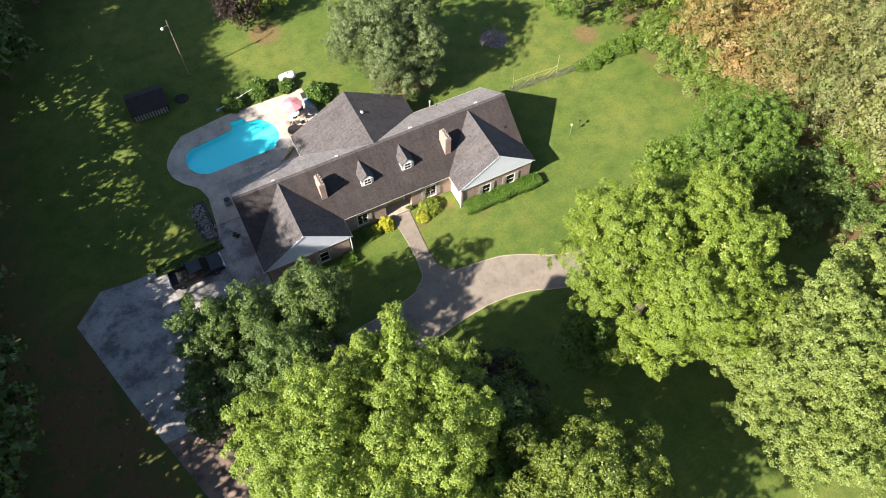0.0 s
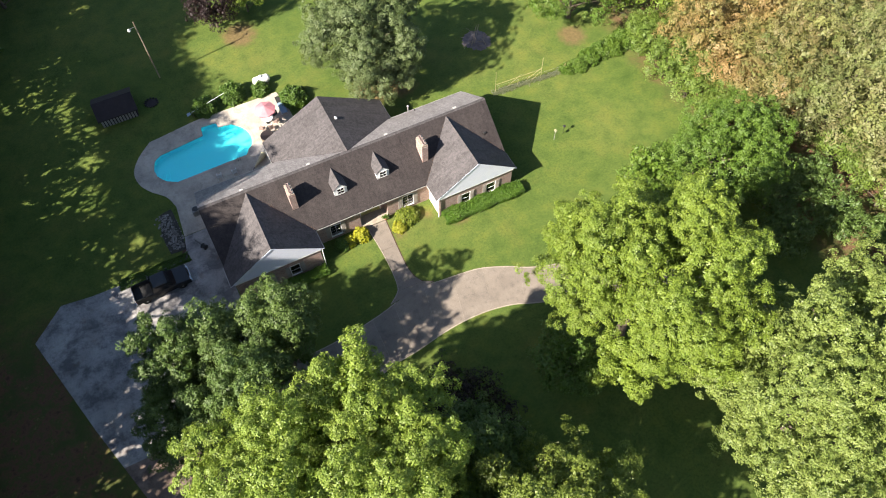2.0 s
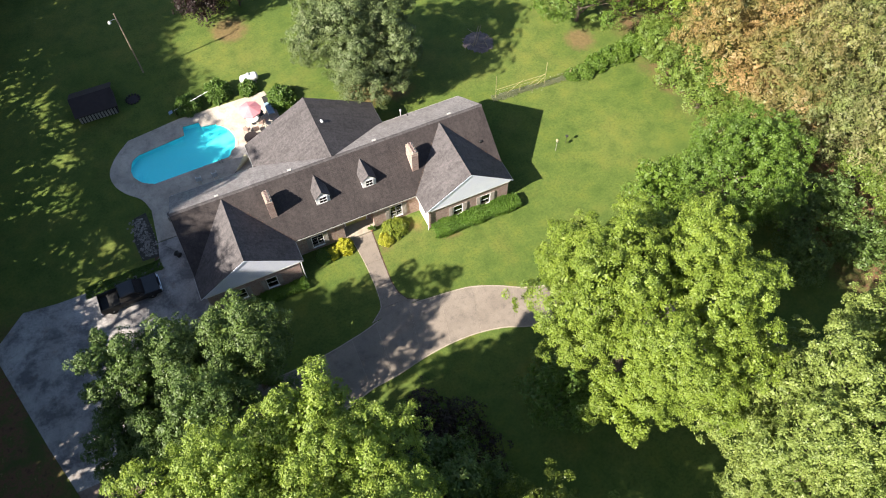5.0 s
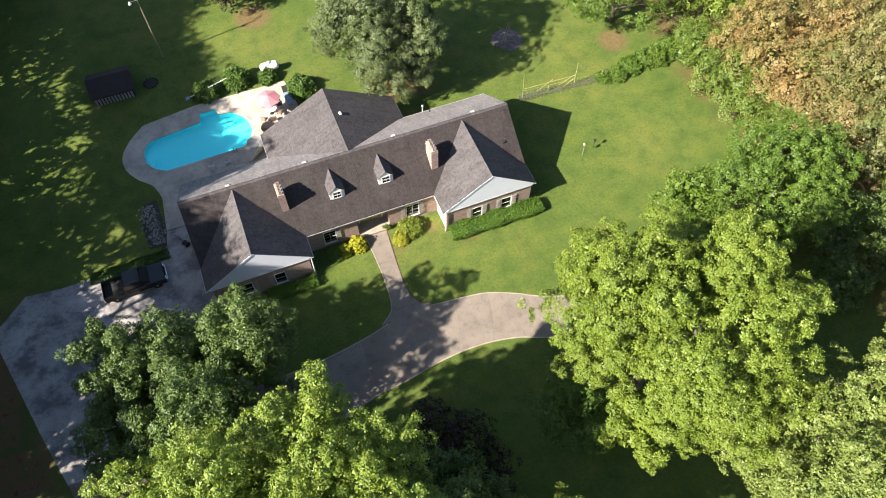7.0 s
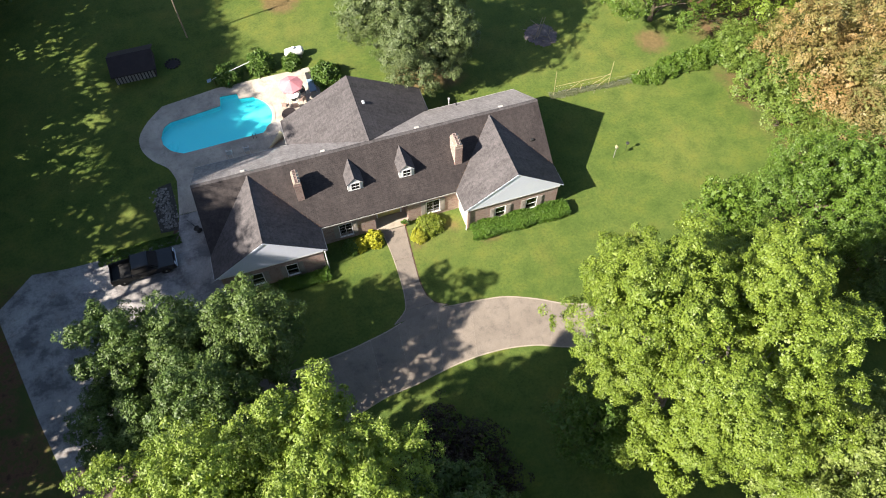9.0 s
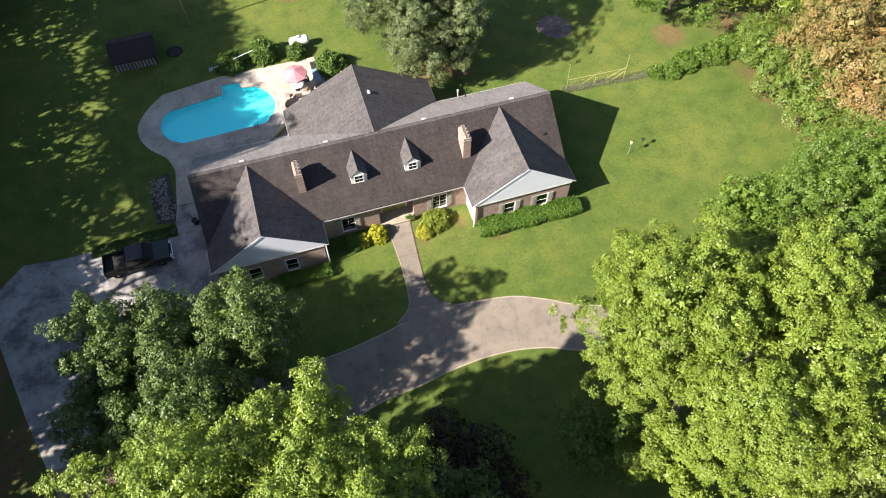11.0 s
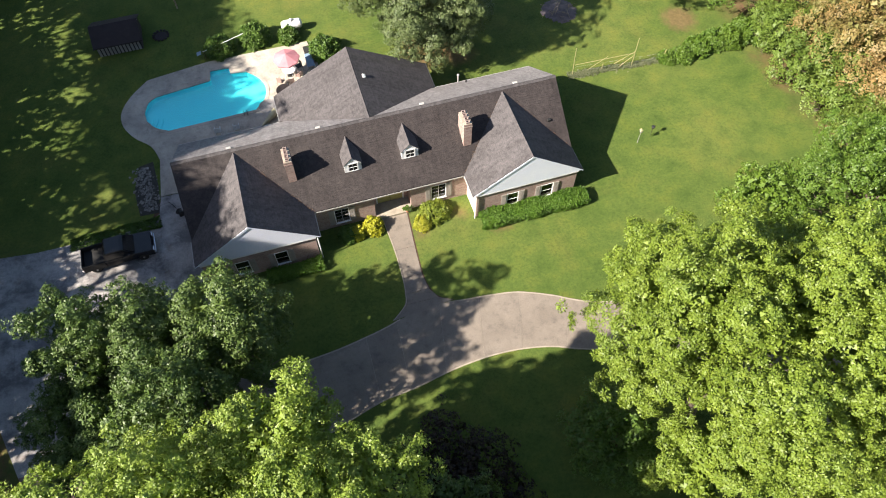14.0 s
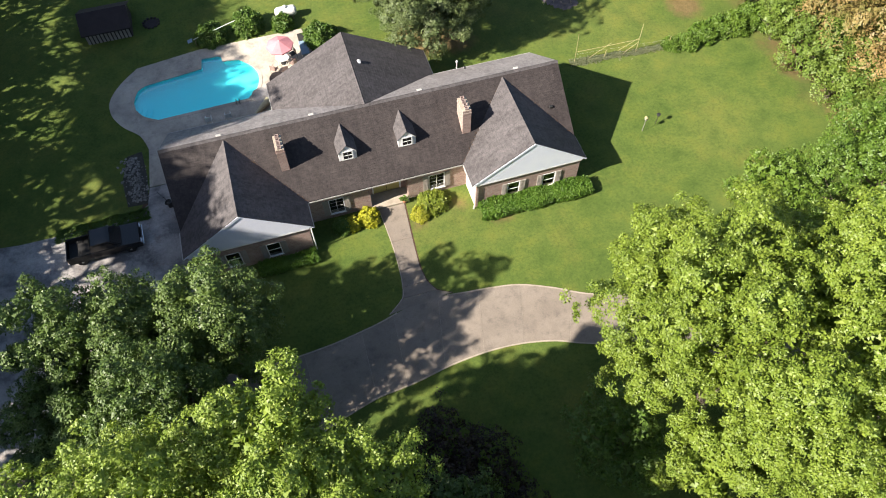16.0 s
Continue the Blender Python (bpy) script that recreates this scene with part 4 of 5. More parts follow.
def strip_ridge(a, b):
    bm = bmesh.new()
    d = (Vector(b) - Vector(a)).normalized()
    s = d.cross(Vector((0, 0, 1))).normalized() * 0.16
    rows = [[bm.verts.new(Vector(p) + q) for q in (-s + Vector((0, 0, -0.09)), Vector((0, 0, 0.03)), s + Vector((0, 0, -0.09)))] for p in (a, b)]
    for i in range(2):
        bm.faces.new((rows[0][i], rows[1][i], rows[1][i + 1], rows[0][i + 1]))
    return bm


roof("front_slope", [(XL, YF, EZ), (XR, YF, EZ), (XR, RY, RZ), (XL, RY, RZ)], "dark shingle slope", DARKSHINGLE)
roof("back_slope", [(XL, YB, EZ), (XL, RY, RZ), (XR, RY, RZ), (XR, YB, EZ)], "pale grey shingle slope", PALESHINGLE)
part("ridge_cap", strip_ridge((XL, RY, RZ), (XR, RY, RZ)), ROOF, house)
wing_roof(19.0, XR + 0.0)
wing_roof(XL - 0.05, 7.85)
# rear wing with a lower pitch
RX, RW0, RW1, RYE, RE = 13.3, 7.0, 19.55, 48.1, 2.6
yv = RY + (RZ - RE) / SL * (YB - RY) / (YB - RY)
roof("rear_slope", [(RW0, RYE, RE), (RX, RYE, RZ + 0.02), (RX, RY, RZ + 0.02), (RW0, yv, RE)], "weathered grey shingle slope of the rear wing")
roof("rear_slope", [(RW1, RYE, RE), (RW1, yv, RE), (RX, RY, RZ + 0.02), (RX, RYE, RZ + 0.02)], "weathered grey shingle slope of the rear wing")
part("ridge_cap", strip_ridge((RX, RY, RZ + 0.02), (RX, RYE, RZ + 0.02)), ROOF, house)
for gx0, gx1, gy, zt in ((RW0 + 0.3, RW1 - 0.3, RYE - 0.35, RZ - 0.15),):
    bm = bmesh.new()
    f = [bm.verts.new((x, gy, z)) for x, z in ((gx0, RE - 0.05), (gx1, RE - 0.05), (RX, zt))]
    b = [bm.verts.new((x, gy + 0.1, z)) for x, z in ((gx0, RE - 0.05), (gx1, RE - 0.05), (RX, zt))]
    bm.faces.new(f)
    bm.faces.new(b[::-1])
    for i in range(3):
        bm.faces.new((f[i], b[i], b[(i + 1) % 3], f[(i + 1) % 3]))
    part("gable", bm, SIDING, house, "white boarded gable")
for gx in (XL + 0.36, XR - 0.46):
    bm = bmesh.new()
    f = [bm.verts.new((gx, y, z)) for y, z in ((YF + 0.45, EZ - 0.02), (YB - 0.45, EZ - 0.02), (RY, RZ - 0.2))]
    b = [bm.verts.new((gx + 0.1, y, z)) for y, z in ((YF + 0.45, EZ - 0.02), (YB - 0.45, EZ - 0.02), (RY, RZ - 0.2))]
    bm.faces.new(f)
    bm.faces.new(b[::-1])
    for i in range(3):
        bm.faces.new((f[i], b[i], b[(i + 1) % 3], f[(i + 1) % 3]))
    part("gable", bm, SIDING, house, "white boarded gable")
# gutters and fascia
for x0, x1, y0, y1, z in ((7.9, 18.95, YF - 0.07, YF - 0.005, EZ), (XL, RW0, YB + 0.005, YB + 0.07, EZ), (RW1, XR, YB + 0.005, YB + 0.07, EZ)):
    part("gutter", box(a_box(x0, x1, y0, y1, z - 0.14, z - 0.11), x0, x1, y0 if y0 < 40 else y1 - 0.02, y0 + 0.02 if y0 < 40 else y1, z - 0.11, z - 0.03), GUTTER, house, "white gutter")
for x, y0, y1, z in ((7.86, YW, YF - 0.12, EZ), (18.94, YW, YF - 0.12, EZ), (XR + 0.005, YW, YF, EZ), (XL - 0.11, YW, YF + 0.05, EZ), (RW0 - 0.06, yv, RYE, RE), (RW1 + 0.005, yv, RYE, RE)):
    part("gutter", a_box(x, x + 0.05, y0, y1, z - 0.14, z - 0.03), GUTTER, house, "white gutter")
part("downpipe", a_tube((19.22, YW - 0.0, 0.02), (19.22, YW - 0.0, EZ - 0.15), 0.045), TRIM, house, "white downpipe")
part("downpipe", a_tube((7.65, YW - 0.0, 0.02), (7.65, YW - 0.0, EZ - 0.15), 0.045), TRIM, house, "white downpipe")


def dormer(x0, x1, y, base):
    xm, h = (x0 + x1) / 2, 0.86
    zr = base + h + 0.62
    bm = a_box(x0, x1, y, RY - 0.6, base - 0.6, base + h)
    f = [bm.verts.new(p) for p in ((x0, y, base + h), (x1, y, base + h), (xm, y, zr - 0.08))]
    b = [bm.verts.new(p) for p in ((x0, y + 0.4, base + h), (x1, y + 0.4, base + h), (xm, y + 0.4, zr - 0.08))]
    bm.faces.new(f)
    bm.faces.new(b[::-1])
    for i in range(3):
        bm.faces.new((f[i], b[i], b[(i + 1) % 3], f[(i + 1) % 3]))
    dm = part("dormer", bm, TRIM, house, "small white gabled dormer")
    sl = (zr - base - h) / ((x1 - x0) / 2)
    ov = 0.07
    ze = base + h - ov * sl
    yr, ye = YF + (zr - EZ) / SL, YF + (ze - EZ) / SL
    for xa in (x0 - ov, x1 + ov):
        part("dormer_roof", plate(bmesh.new(), [(xa, y - 0.05, ze), (xa, ye, ze), (xm, yr, zr), (xm, y - 0.05, zr)], 0.05), ROOF, dm, "grey shingles")
    bm = bmesh.new()
    wx0, wx1, wz0, wz1 = xm - 0.3, xm + 0.3, base + 0.12, base + h - 0.04
    for q in ((wx0 - 0.08, wx0, wz0, wz1), (wx1, wx1 + 0.08, wz0, wz1), (wx0 - 0.08, wx1 + 0.08, wz1, wz1 + 0.07), (wx0 - 0.1, wx1 + 0.1, wz0 - 0.08, wz0), (wx0, wx1, (wz0 + wz1) / 2 - 0.016, (wz0 + wz1) / 2 + 0.016), (xm - 0.006, xm + 0.006, wz0, wz1)):
        box(bm, q[0], q[1], y - 0.045, y - 0.003, q[2], q[3])
    part("window_frame", bm, TRIM, dm)
    part("pane", a_box(wx0, wx1, y - 0.02, y - 0.004, wz0, wz1), DARKGLASS, dm, "dark reflecting glass")


DARKGLASS = plain("dark_window_glass", (0.010, 0.011, 0.012), (0.014, 0.015, 0.016), 1.0, 0.12, 0.0)
dormer(10.66, 11.9, 37.85, 4.05)
dormer(14.84, 16.08, 37.85, 4.05)


def chimney(x0, x1, y0, y1, z0, z1):
    bm = a_box(x0, x1, y0, y1, z0, z1)
    box(bm, x0 - 0.02, x1 + 0.02, y0 - 0.02, y1 + 0.02, z1 - 0.32, z1 - 0.2)
    ch = part("chimney", bm, BRICK, house, "tall pink brick chimney with stepped flues")
    part("cap", a_box(x0 + 0.01, x1 - 0.01, y0 + 0.01, y1 - 0.01, z1, z1 + 0.04), EDGING, ch, "pale mortar cap")
    for k in range(4):
        yc = y0 + (y1 - y0) * (k + 0.5) / 4
        bm = bmesh.new()
        for u0, u1, v0, v1 in ((-0.13, 0.13, -0.11, -0.075), (-0.13, 0.13, 0.075, 0.11), (-0.13, -0.095, -0.075, 0.075), (0.095, 0.13, -0.075, 0.075)):
            box(bm, (x0 + x1) / 2 + u0, (x0 + x1) / 2 + u1, yc + v0, yc + v1, z1 + 0.04, z1 + 0.2)
        part("flue", bm, FLUE, ch, "square clay flue")


FLUE = plain("clay_flue", (0.268, 0.194, 0.178), (0.357, 0.279, 0.260), 5.0, 0.85, 0.4)
chimney(19.45, 20.05, 37.75, 39.05, 3.4, 6.2)
chimney(6.75, 7.3, 38.05, 39.35, 3.6, 6.3)
for vx, vy in ((3.3, 41.0), (9.6, 41.0), (17.3, 41.0), (24.5, 41.0)):
    z = RZ - (vy - RY) * SL
    part("roof_vent", a_box(-0.17, 0.17, -0.1, 0.1, 0, 0.13, m=pose(vx, vy, z - 0.03, -SL * 45, 0, 0), bevel=0.02), GUTTER, house, "small white roof vent")
part("roof_vent", a_box(-0.1, 0.1, -0.15, 0.15, 0, 0.15, m=pose(13.9, 45.0, 5.7, 0, 28, 0), bevel=0.02), TRIM, house, "small white roof vent")

# ---- vehicle ----
def pickup(m):
    root = thing("pickup_truck", m, "black pickup truck parked on the concrete apron", "truck")
    L, W = 5.5, 1.95

    def shape(rows, half, name, material, parent, label="", inset=0.0):
        """A body from a side outline of x, z, the upper half leaning inward."""
        bm = bmesh.new()
        zs = [z for _, z in rows]
        top, bot = max(zs), min(zs)
        sides = [[bm.verts.new((x, s * (half - inset * (z - bot) / (top - bot)), z)) for x, z in rows] for s in (-1, 1)]
        n = len(rows)
        for i in range(n):
            j = (i + 1) % n
            bm.faces.new((sides[0][i], sides[0][j], sides[1][j], sides[1][i]))
        bm.faces.new(sides[0][::-1])
        bm.faces.new(sides[1])
        bmesh.ops.bevel(bm, geom=list(bm.edges), offset=0.045, segments=2, profile=0.6, affect="EDGES")
        return part(name, bm, material, parent, label, local=True)

    shape([(0.75, 0.42), (2.7, 0.42), (2.75, 0.8), (2.62, 1.06), (1.35, 1.17), (0.75, 1.17)], W / 2, "front_body", CAR, root)
    shape([(-1.0, 0.42), (0.76, 0.42), (0.76, 1.15), (-1.0, 1.15)], W / 2, "cab_body", CAR, root)
    shape([(-0.95, 1.12), (1.35, 1.12), (0.62, 1.78), (0.45, 1.83), (-0.7, 1.82), (-0.85, 1.76)], W / 2 - 0.05, "cab_roof", CAR, root, "", 0.17)
    bm = bmesh.new()
    for y0, y1 in ((-W / 2, -W / 2 + 0.12), (W / 2 - 0.12, W / 2)):
        box(bm, -2.75, -1.02, y0, y1, 0.42, 1.18, bevel=0.03)
    box(bm, -2.7, -1.02, -W / 2 + 0.12, W / 2 - 0.12, 0.5, 0.68)
    part("bed", bm, RUBBER, root, "open black load bed", local=True)
    part("tailgate", a_box(-2.75, -2.68, -W / 2 + 0.13, W / 2 - 0.13, 0.6, 1.16, bevel=0.02), CAR, root, local=True)
    bm = bmesh.new()
    f = [bm.verts.new(p) for p in ((1.33, -0.82, 1.17), (1.33, 0.82, 1.17), (0.68, 0.72, 1.76), (0.68, -0.72, 1.76))]
    b = [bm.verts.new(v.co + Vector((0.03, 0, 0.02))) for v in f]
    bm.faces.new(b)
    for i in range(4):
        bm.faces.new((f[i], f[(i + 1) % 4], b[(i + 1) % 4], b[i]))
    part("windscreen", bm, DARKGLASS, root, "dark tinted windscreen", local=True)
    for s in (-1, 1):
        bm = bmesh.new()
        vs = [bm.verts.new(p) for p in ((-0.7, s * 0.93, 1.2), (1.0, s * 0.93, 1.2), (0.55, s * 0.81, 1.7), (-0.65, s * 0.81, 1.7))]
        w = [bm.verts.new(v.co + Vector((0, s * 0.02, 0))) for v in vs]
        bm.faces.new(w)
        for i in range(4):
            bm.faces.new((vs[i], vs[(i + 1) % 4], w[(i + 1) % 4], w[i]))
        part("side_window", bm, DARKGLASS, root, "dark tinted glass", local=True)
        part("mirror", a_box(0.85, 1.0, s * 1.0 - 0.08, s * 1.0 + 0.08, 1.2, 1.38, bevel=0.03), CAR, root, local=True)
        part("headlight", a_box(2.66, 2.745, s * 0.72 - 0.2, s * 0.72 + 0.2, 0.78, 0.96, bevel=0.02), CHROME, root, "clear headlight", local=True)
        part("tail_light", a_box(-2.765, -2.7, s * 0.9 - 0.07, s * 0.9 + 0.07, 0.75, 1.1, bevel=0.01), TERRACOTTA, root, "red tail light", local=True)
        for wx in (-1.85, 1.75):
            wh = part("wheel", lathe(bmesh.new(), [(0.2, -0.13), (0.36, -0.13), (0.4, -0.08), (0.4, 0.08), (0.36, 0.13), (0.2, 0.13)], (0, 0, 0), 20, m=pose(wx, s * 0.85, 0.4, 90, 0, 0)), RUBBER, root, "black tyre", local=True)
            part("rim", lathe(bmesh.new(), [(0.05, -0.12), (0.21, -0.1), (0.21, 0.1), (0.05, 0.12)], (0, 0, 0), 14, m=pose(wx, s * 0.865, 0.4, 90, 0, 0)), STEEL, wh, "alloy rim", local=True)
    part("front_bumper", a_box(2.68, 2.84, -0.95, 0.95, 0.42, 0.68, bevel=0.05), CHROME, root, "chrome front bumper", local=True)
    part("rear_bumper", a_box(-2.9, -2.75, -0.9, 0.9, 0.45, 0.62, bevel=0.03), CHROME, root, "chrome rear bumper", local=True)
    return root


pickup(pose(-6.25, 38.4, 0.026, 0, 0, 2.0) @ Matrix.Scale(0.9, 4))

# ---- trees ----
tree("maple_tree", 27.4, 15.9, [(0.3, -0.4, 10.9, 6.8, 7.4, 44), (-2.8, 4.0, 11.4, 3.4, 3.9, 15), (-4.2, -4.2, 7.4, 2.2, 4.2, 12)], 150, 0.102, MAPLE, 11, "tall bright green maple beside the drive", girth=0.45, filled=0.46)
tree("maple_tree", 34.8, 3.0, [(0.2, 0, 9.3, 8.1, 7.6, 44), (-3.8, 4.4, 8.4, 2.8, 4.4, 12)], 92, 0.122, PALEMAPLE, 12, "tall pale green maple on the front lawn", girth=0.42, filled=0.42)
tree("lime_tree", 0.8, 12.6, [(0, -1.0, 10.2, 7.6, 8.2, 42), (3.6, 4.2, 14.0, 2.6, 3.6, 13), (-2.8, 0.6, 8.8, 3.9, 4.9, 16), (-0.2, 3.2, 12.0, 2.6, 3.2, 10), (5.0, 0.6, 13.0, 3.8, 4.6, 16)], 140, 0.102, LIME, 13, "broad yellow-green tree in front of the house", girth=0.42, filled=0.32)
# the oak's second mass is unseen, added to shade the lawn
tree("oak_tree", 12.0, 4.6, [(0.2, -0.4, 8.6, 5.7, 6.5, 40), (0.6, -5.4, 8.4, 5.0, 6.2, 18)], 96, 0.108, OAK, 14, "rounded green tree on the shaded front lawn", girth=0.32, big=0.22, filled=0.5)
tree("oak_tree", 7.0, 7.4, [(0, 0, 6.2, 3.6, 4.6, 20)], 50, 0.145, EDGE, 15, "lower green tree between two larger ones", girth=0.2, big=0.3)
for i, (x, y, r, zc, rz) in enumerate(((-6.0, 27.5, 3.0, 6.2, 5.2), (1.5, 26.1, 3.3, 6.6, 5.6), (-2.7, 27.3, 2.8, 6.0, 5.0), (-7.0, 23.4, 3.2, 4.2, 3.9), (-4.4, 22.2, 2.8, 4.6, 4.6), (-1.5, 22.4, 2.9, 6.8, 5.2))):
    tree("dark_tree", x, y, [(0, 0, zc, r, rz, 40)], 76, 0.112, DEEP, 20 + i, "dense dark green tree beside the parking apron", girth=0.22, group="trees by the apron", big=0.205, tuft=0.33, filled=0.22, loose=0.4)
tree("garden_tree", 20.9, 53.5, [(0, 0, 6.6, 5.6, 6.2, 38), (0.4, -1.6, 3.5, 4.6, 3.0, 16)], 84, 0.112, SILVER, 31, "large grey-green tree behind the house", girth=0.35, big=0.26, tuft=0.36, filled=0.45, loose=0.22)
tree("plum_tree", 8.4, 69.3, [(0, 0, 3.0, 2.7, 2.7, 16)], 30, 0.15, PURPLE, 32, "purple-leaved plum tree on the back lawn", girth=0.12, big=0.32)
tree("small_tree", 12.4, 70.3, [(0, 0, 3.0, 2.6, 2.6, 14)], 30, 0.15, LIME, 33, "small light green tree on the back lawn", girth=0.12, big=0.32)
tree("edge_tree", 43.6, 24.7, [(0, 0, 5.9, 4.6, 5.0, 22)], 84, 0.115, EDGE, 34, "rounded green tree at the wood's edge", girth=0.25, big=0.3, tuft=0.36, filled=0.2)
tree("edge_tree", 38.6, 27.8, [(0, 0, 2.7, 2.5, 2.5, 13)], 42, 0.15, EDGE, 35, "young green tree at the wood's edge", girth=0.12, big=0.33)
tree("edge_tree", 45.5, 52.2, [(0, 0, 5.9, 5.6, 5.1, 18)], 60, 0.13, EDGE, 36, "green tree at the back lawn's edge", girth=0.25, big=0.3, tuft=0.4)
tree("dark_tree", 10.0, 11.2, [(0, 0, 5.6, 4.0, 5.0, 24)], 50, 0.14, DEEP, 39, "dark green tree in the shade of the front lawn", girth=0.18, big=0.3, filled=0.5)
tree("plum_tree", 11.8, 15.2, [(0, 0, 1.9, 3.9, 2.5, 22)], 34, 0.14, PURPLE, 37, "dark purple-leaved tree in deep shade", girth=0.12, big=0.28)
# low dark trees; the one at (50.6, 16) stands in for shaded ground
for x, y, r in ((49.6, 23.4, 2.3), (51.8, 20.2, 2.2), (47.6, 20.6, 2.4), (45.6, 16.8, 2.2), (50.6, 16.0, 2.4), (53.4, 12.6, 1.8)):
    tree("understorey_tree", x, y, [(0, 0, 2.4, r, 2.2, 12)], 40, 0.14, DEEP, int(x + y), "dark low tree filling the shaded gap at the wood's edge", girth=0.1, big=0.34)
tree("understorey_tree", 21.4, 15.0, [(0, 0, 2.8, 2.6, 2.5, 14)], 34, 0.16, BUSH, 38, "slender dark tree under the maple", girth=0.1, big=0.32)

# woods to the east, and the tall stand to the west that shades the garden
rng = np.random.default_rng(5)
KINDS = ((BROWN, "browning tree in the east wood", 10.0, 3.0), (OLIVE, "olive green tree in the east wood", 13.0, 3.6), (MAPLE, "light green tree in the east wood", 11.0, 3.6), (THICKET, "bright green thicket at the wood's edge", 5.0, 2.3))
wood = [tree("woodland_tree", 52.4, 40.0 - 6 * i, [(0, 0, h / 2, r, h / 2 - 0.2, (15, 17, 15, 10)[i])], (52, 52, 48, 48)[i], 0.15, m, 50 + i, lab, girth=0.16, group="trees of the east wood", big=0.4, tuft=0.5, loose=0.06, filled=0.2) for i, (m, lab, h, r) in enumerate(KINDS)]
wood[1].matrix_basis, wood[2].matrix_basis, wood[3].matrix_basis = pose(57.8, 31.4, 0), pose(54.5, 47.5, 0), pose(49.3, 39.4, 0)
spots = [(54.2, 35.3, 0), (57.6, 37.4, 0), (55.8, 31, 0), (53.6, 30.4, 0), (60.6, 36.6, 0), (55.4, 41.2, 0), (59.2, 42, 0), (63.4, 40, 0), (64.4, 35.4, 1), (60.6, 27.0, 1), (55.4, 25.8, 1), (57.4, 21.4, 1), (61.6, 22.2, 1), (65.5, 30.6, 1), (66.8, 25.4, 1), (66, 20, 1), (62, 16.5, 1), (58.0, 16.0, 1), (68, 36, 1), (71, 31, 1), (69, 42, 1), (61.5, 10, 1), (63.5, 46.8, 0), (59, 47.8, 2), (56, 53, 2), (51, 50.4, 2), (62, 53, 1), (67.5, 48, 1), (57.2, 10.4, 1), (49, 4.0, 1), (55, 4, 1), (46, -0.5, 2), (48.8, 43, 3), (52, 43.4, 3), (52.4, 38, 3), (50.0, 35.6, 3), (52.0, 33.0, 3), (49.6, 31.8, 3), (50.8, 27.4, 3), (54.8, 45.0, 3), (47.6, 29.2, 3), (57.0, 18.2, 3), (58.4, 13.8, 3), (57.4, 22.0, 3), (54.0, 38.6, 3), (52.6, 40.6, 3), (53.8, 34.0, 3), (51.2, 45.4, 3)]
for x, y, k in spots:
    s = rng.uniform(0.85, 1.15)
    copy_thing(wood[k], pose(x + rng.normal() * 0.4, y + rng.normal() * 0.4, 0, 0, 0, rng.uniform(0, 360)) @ Matrix.Diagonal((s, s, s * rng.uniform(0.72, 1.14), 1)))
tall = tree("forest_tree", -25.0, 73.6, [(0, 0, 19.2, 4.4, 4.2, 33), (0.5, 0.3, 10.2, 3.2, 2.0, 3), (-0.4, 0, 5.2, 3.6, 3.4, 7)], 16, 0.44, DEEP, 61, "tall dark woodland tree west of the garden", girth=0.35, group="trees of the west wood", big=0.36, tuft=0.8, filled=0.13)
low = tree("forest_tree", -43.0, 20, [(0, 0, 8.4, 5.6, 7.8, 18)], 14, 0.55, DEEP, 62, "dense dark tree deep in the west wood", girth=0.3, group="trees of the west wood", big=0.36, tuft=0.95)
# the mostly unseen wood edge rises and dips along its length to fit its shade
SKY_Y = (-6, 26, 28.5, 30.5, 33, 34.5, 37, 40.5, 44, 47.5, 51, 54.5, 61, 66.5, 69, 96)
SKY_Z = (23, 22, 21.9, 24.4, 24.6, 22.6, 22.2, 24.4, 21.8, 19.6, 19.9, 20.3, 20.0, 19.4, 24, 24)
for k in range(29):
    y = -5 + k * 3.5
    s, h = rng.uniform(0.92, 1.06), np.interp(y, SKY_Y, SKY_Z) / 24.0
    if abs(y - 73.6) > 1.7:
        copy_thing(tall, pose(-25.0 + rng.normal() * 0.4, y + rng.normal() * 0.3, 0, 0, 0, rng.uniform(0, 360)) @ Matrix.Diagonal((s, s, h, 1)))
for row, x, step in ((1, -34.0, 7.6), (2, -42.5, 7.6)):
    for k in range(14):
        y = -4 + k * step + row * 3
        if row == 1 and y < 68 and k % 2:
            continue
        sc = rng.uniform(0.9, 1.0)
        copy_thing(low, pose(x + rng.normal() * 0.8, y + rng.normal() * 1.0, 0, 0, 0, rng.uniform(0, 360)) @ Matrix.Diagonal((sc, sc, sc, 1)))

# the two at x -29 are unseen, added to shade the apron
for x, y, sc in ((-18, 73, 0.9), (-19.5, 81, 1.0), (-13, 84, 0.9), (-7, 90, 1.0), (-15, 92, 1.0), (-29, 29, 0.82), (-29, 35, 0.95)):
    copy_thing(low, pose(x, y, 0, 0, 0, x * 31) @ Matrix.Diagonal((sc * 0.8, sc * 0.8, sc * 0.85, 1)))

# ---- hedges and bushes ----
hedge("boxwood_hedge", 19.5, 27.9, 32.7, 33.9, 0.9, 2300, 20, 0.1, HEDGE, 71, "clipped green hedge along the brick wall", turn=-0.5)
rng = np.random.default_rng(72)
for i in range(9):
    u = i / 8
    shrub("boundary_bush", 40.9 + 11.6 * u + rng.normal() * 0.25, 45.0 + 0.7 * u + rng.normal() * 0.3, 0.85 + 0.75 * u + rng.uniform(-0.1, 0.2), 1.0 + 1.5 * u + rng.uniform(-0.15, 0.3), int(260 + 260 * u), 22, 0.15, EDGE, 120 + i, "unclipped vine-covered bush along the boundary", group="bushes of the boundary")
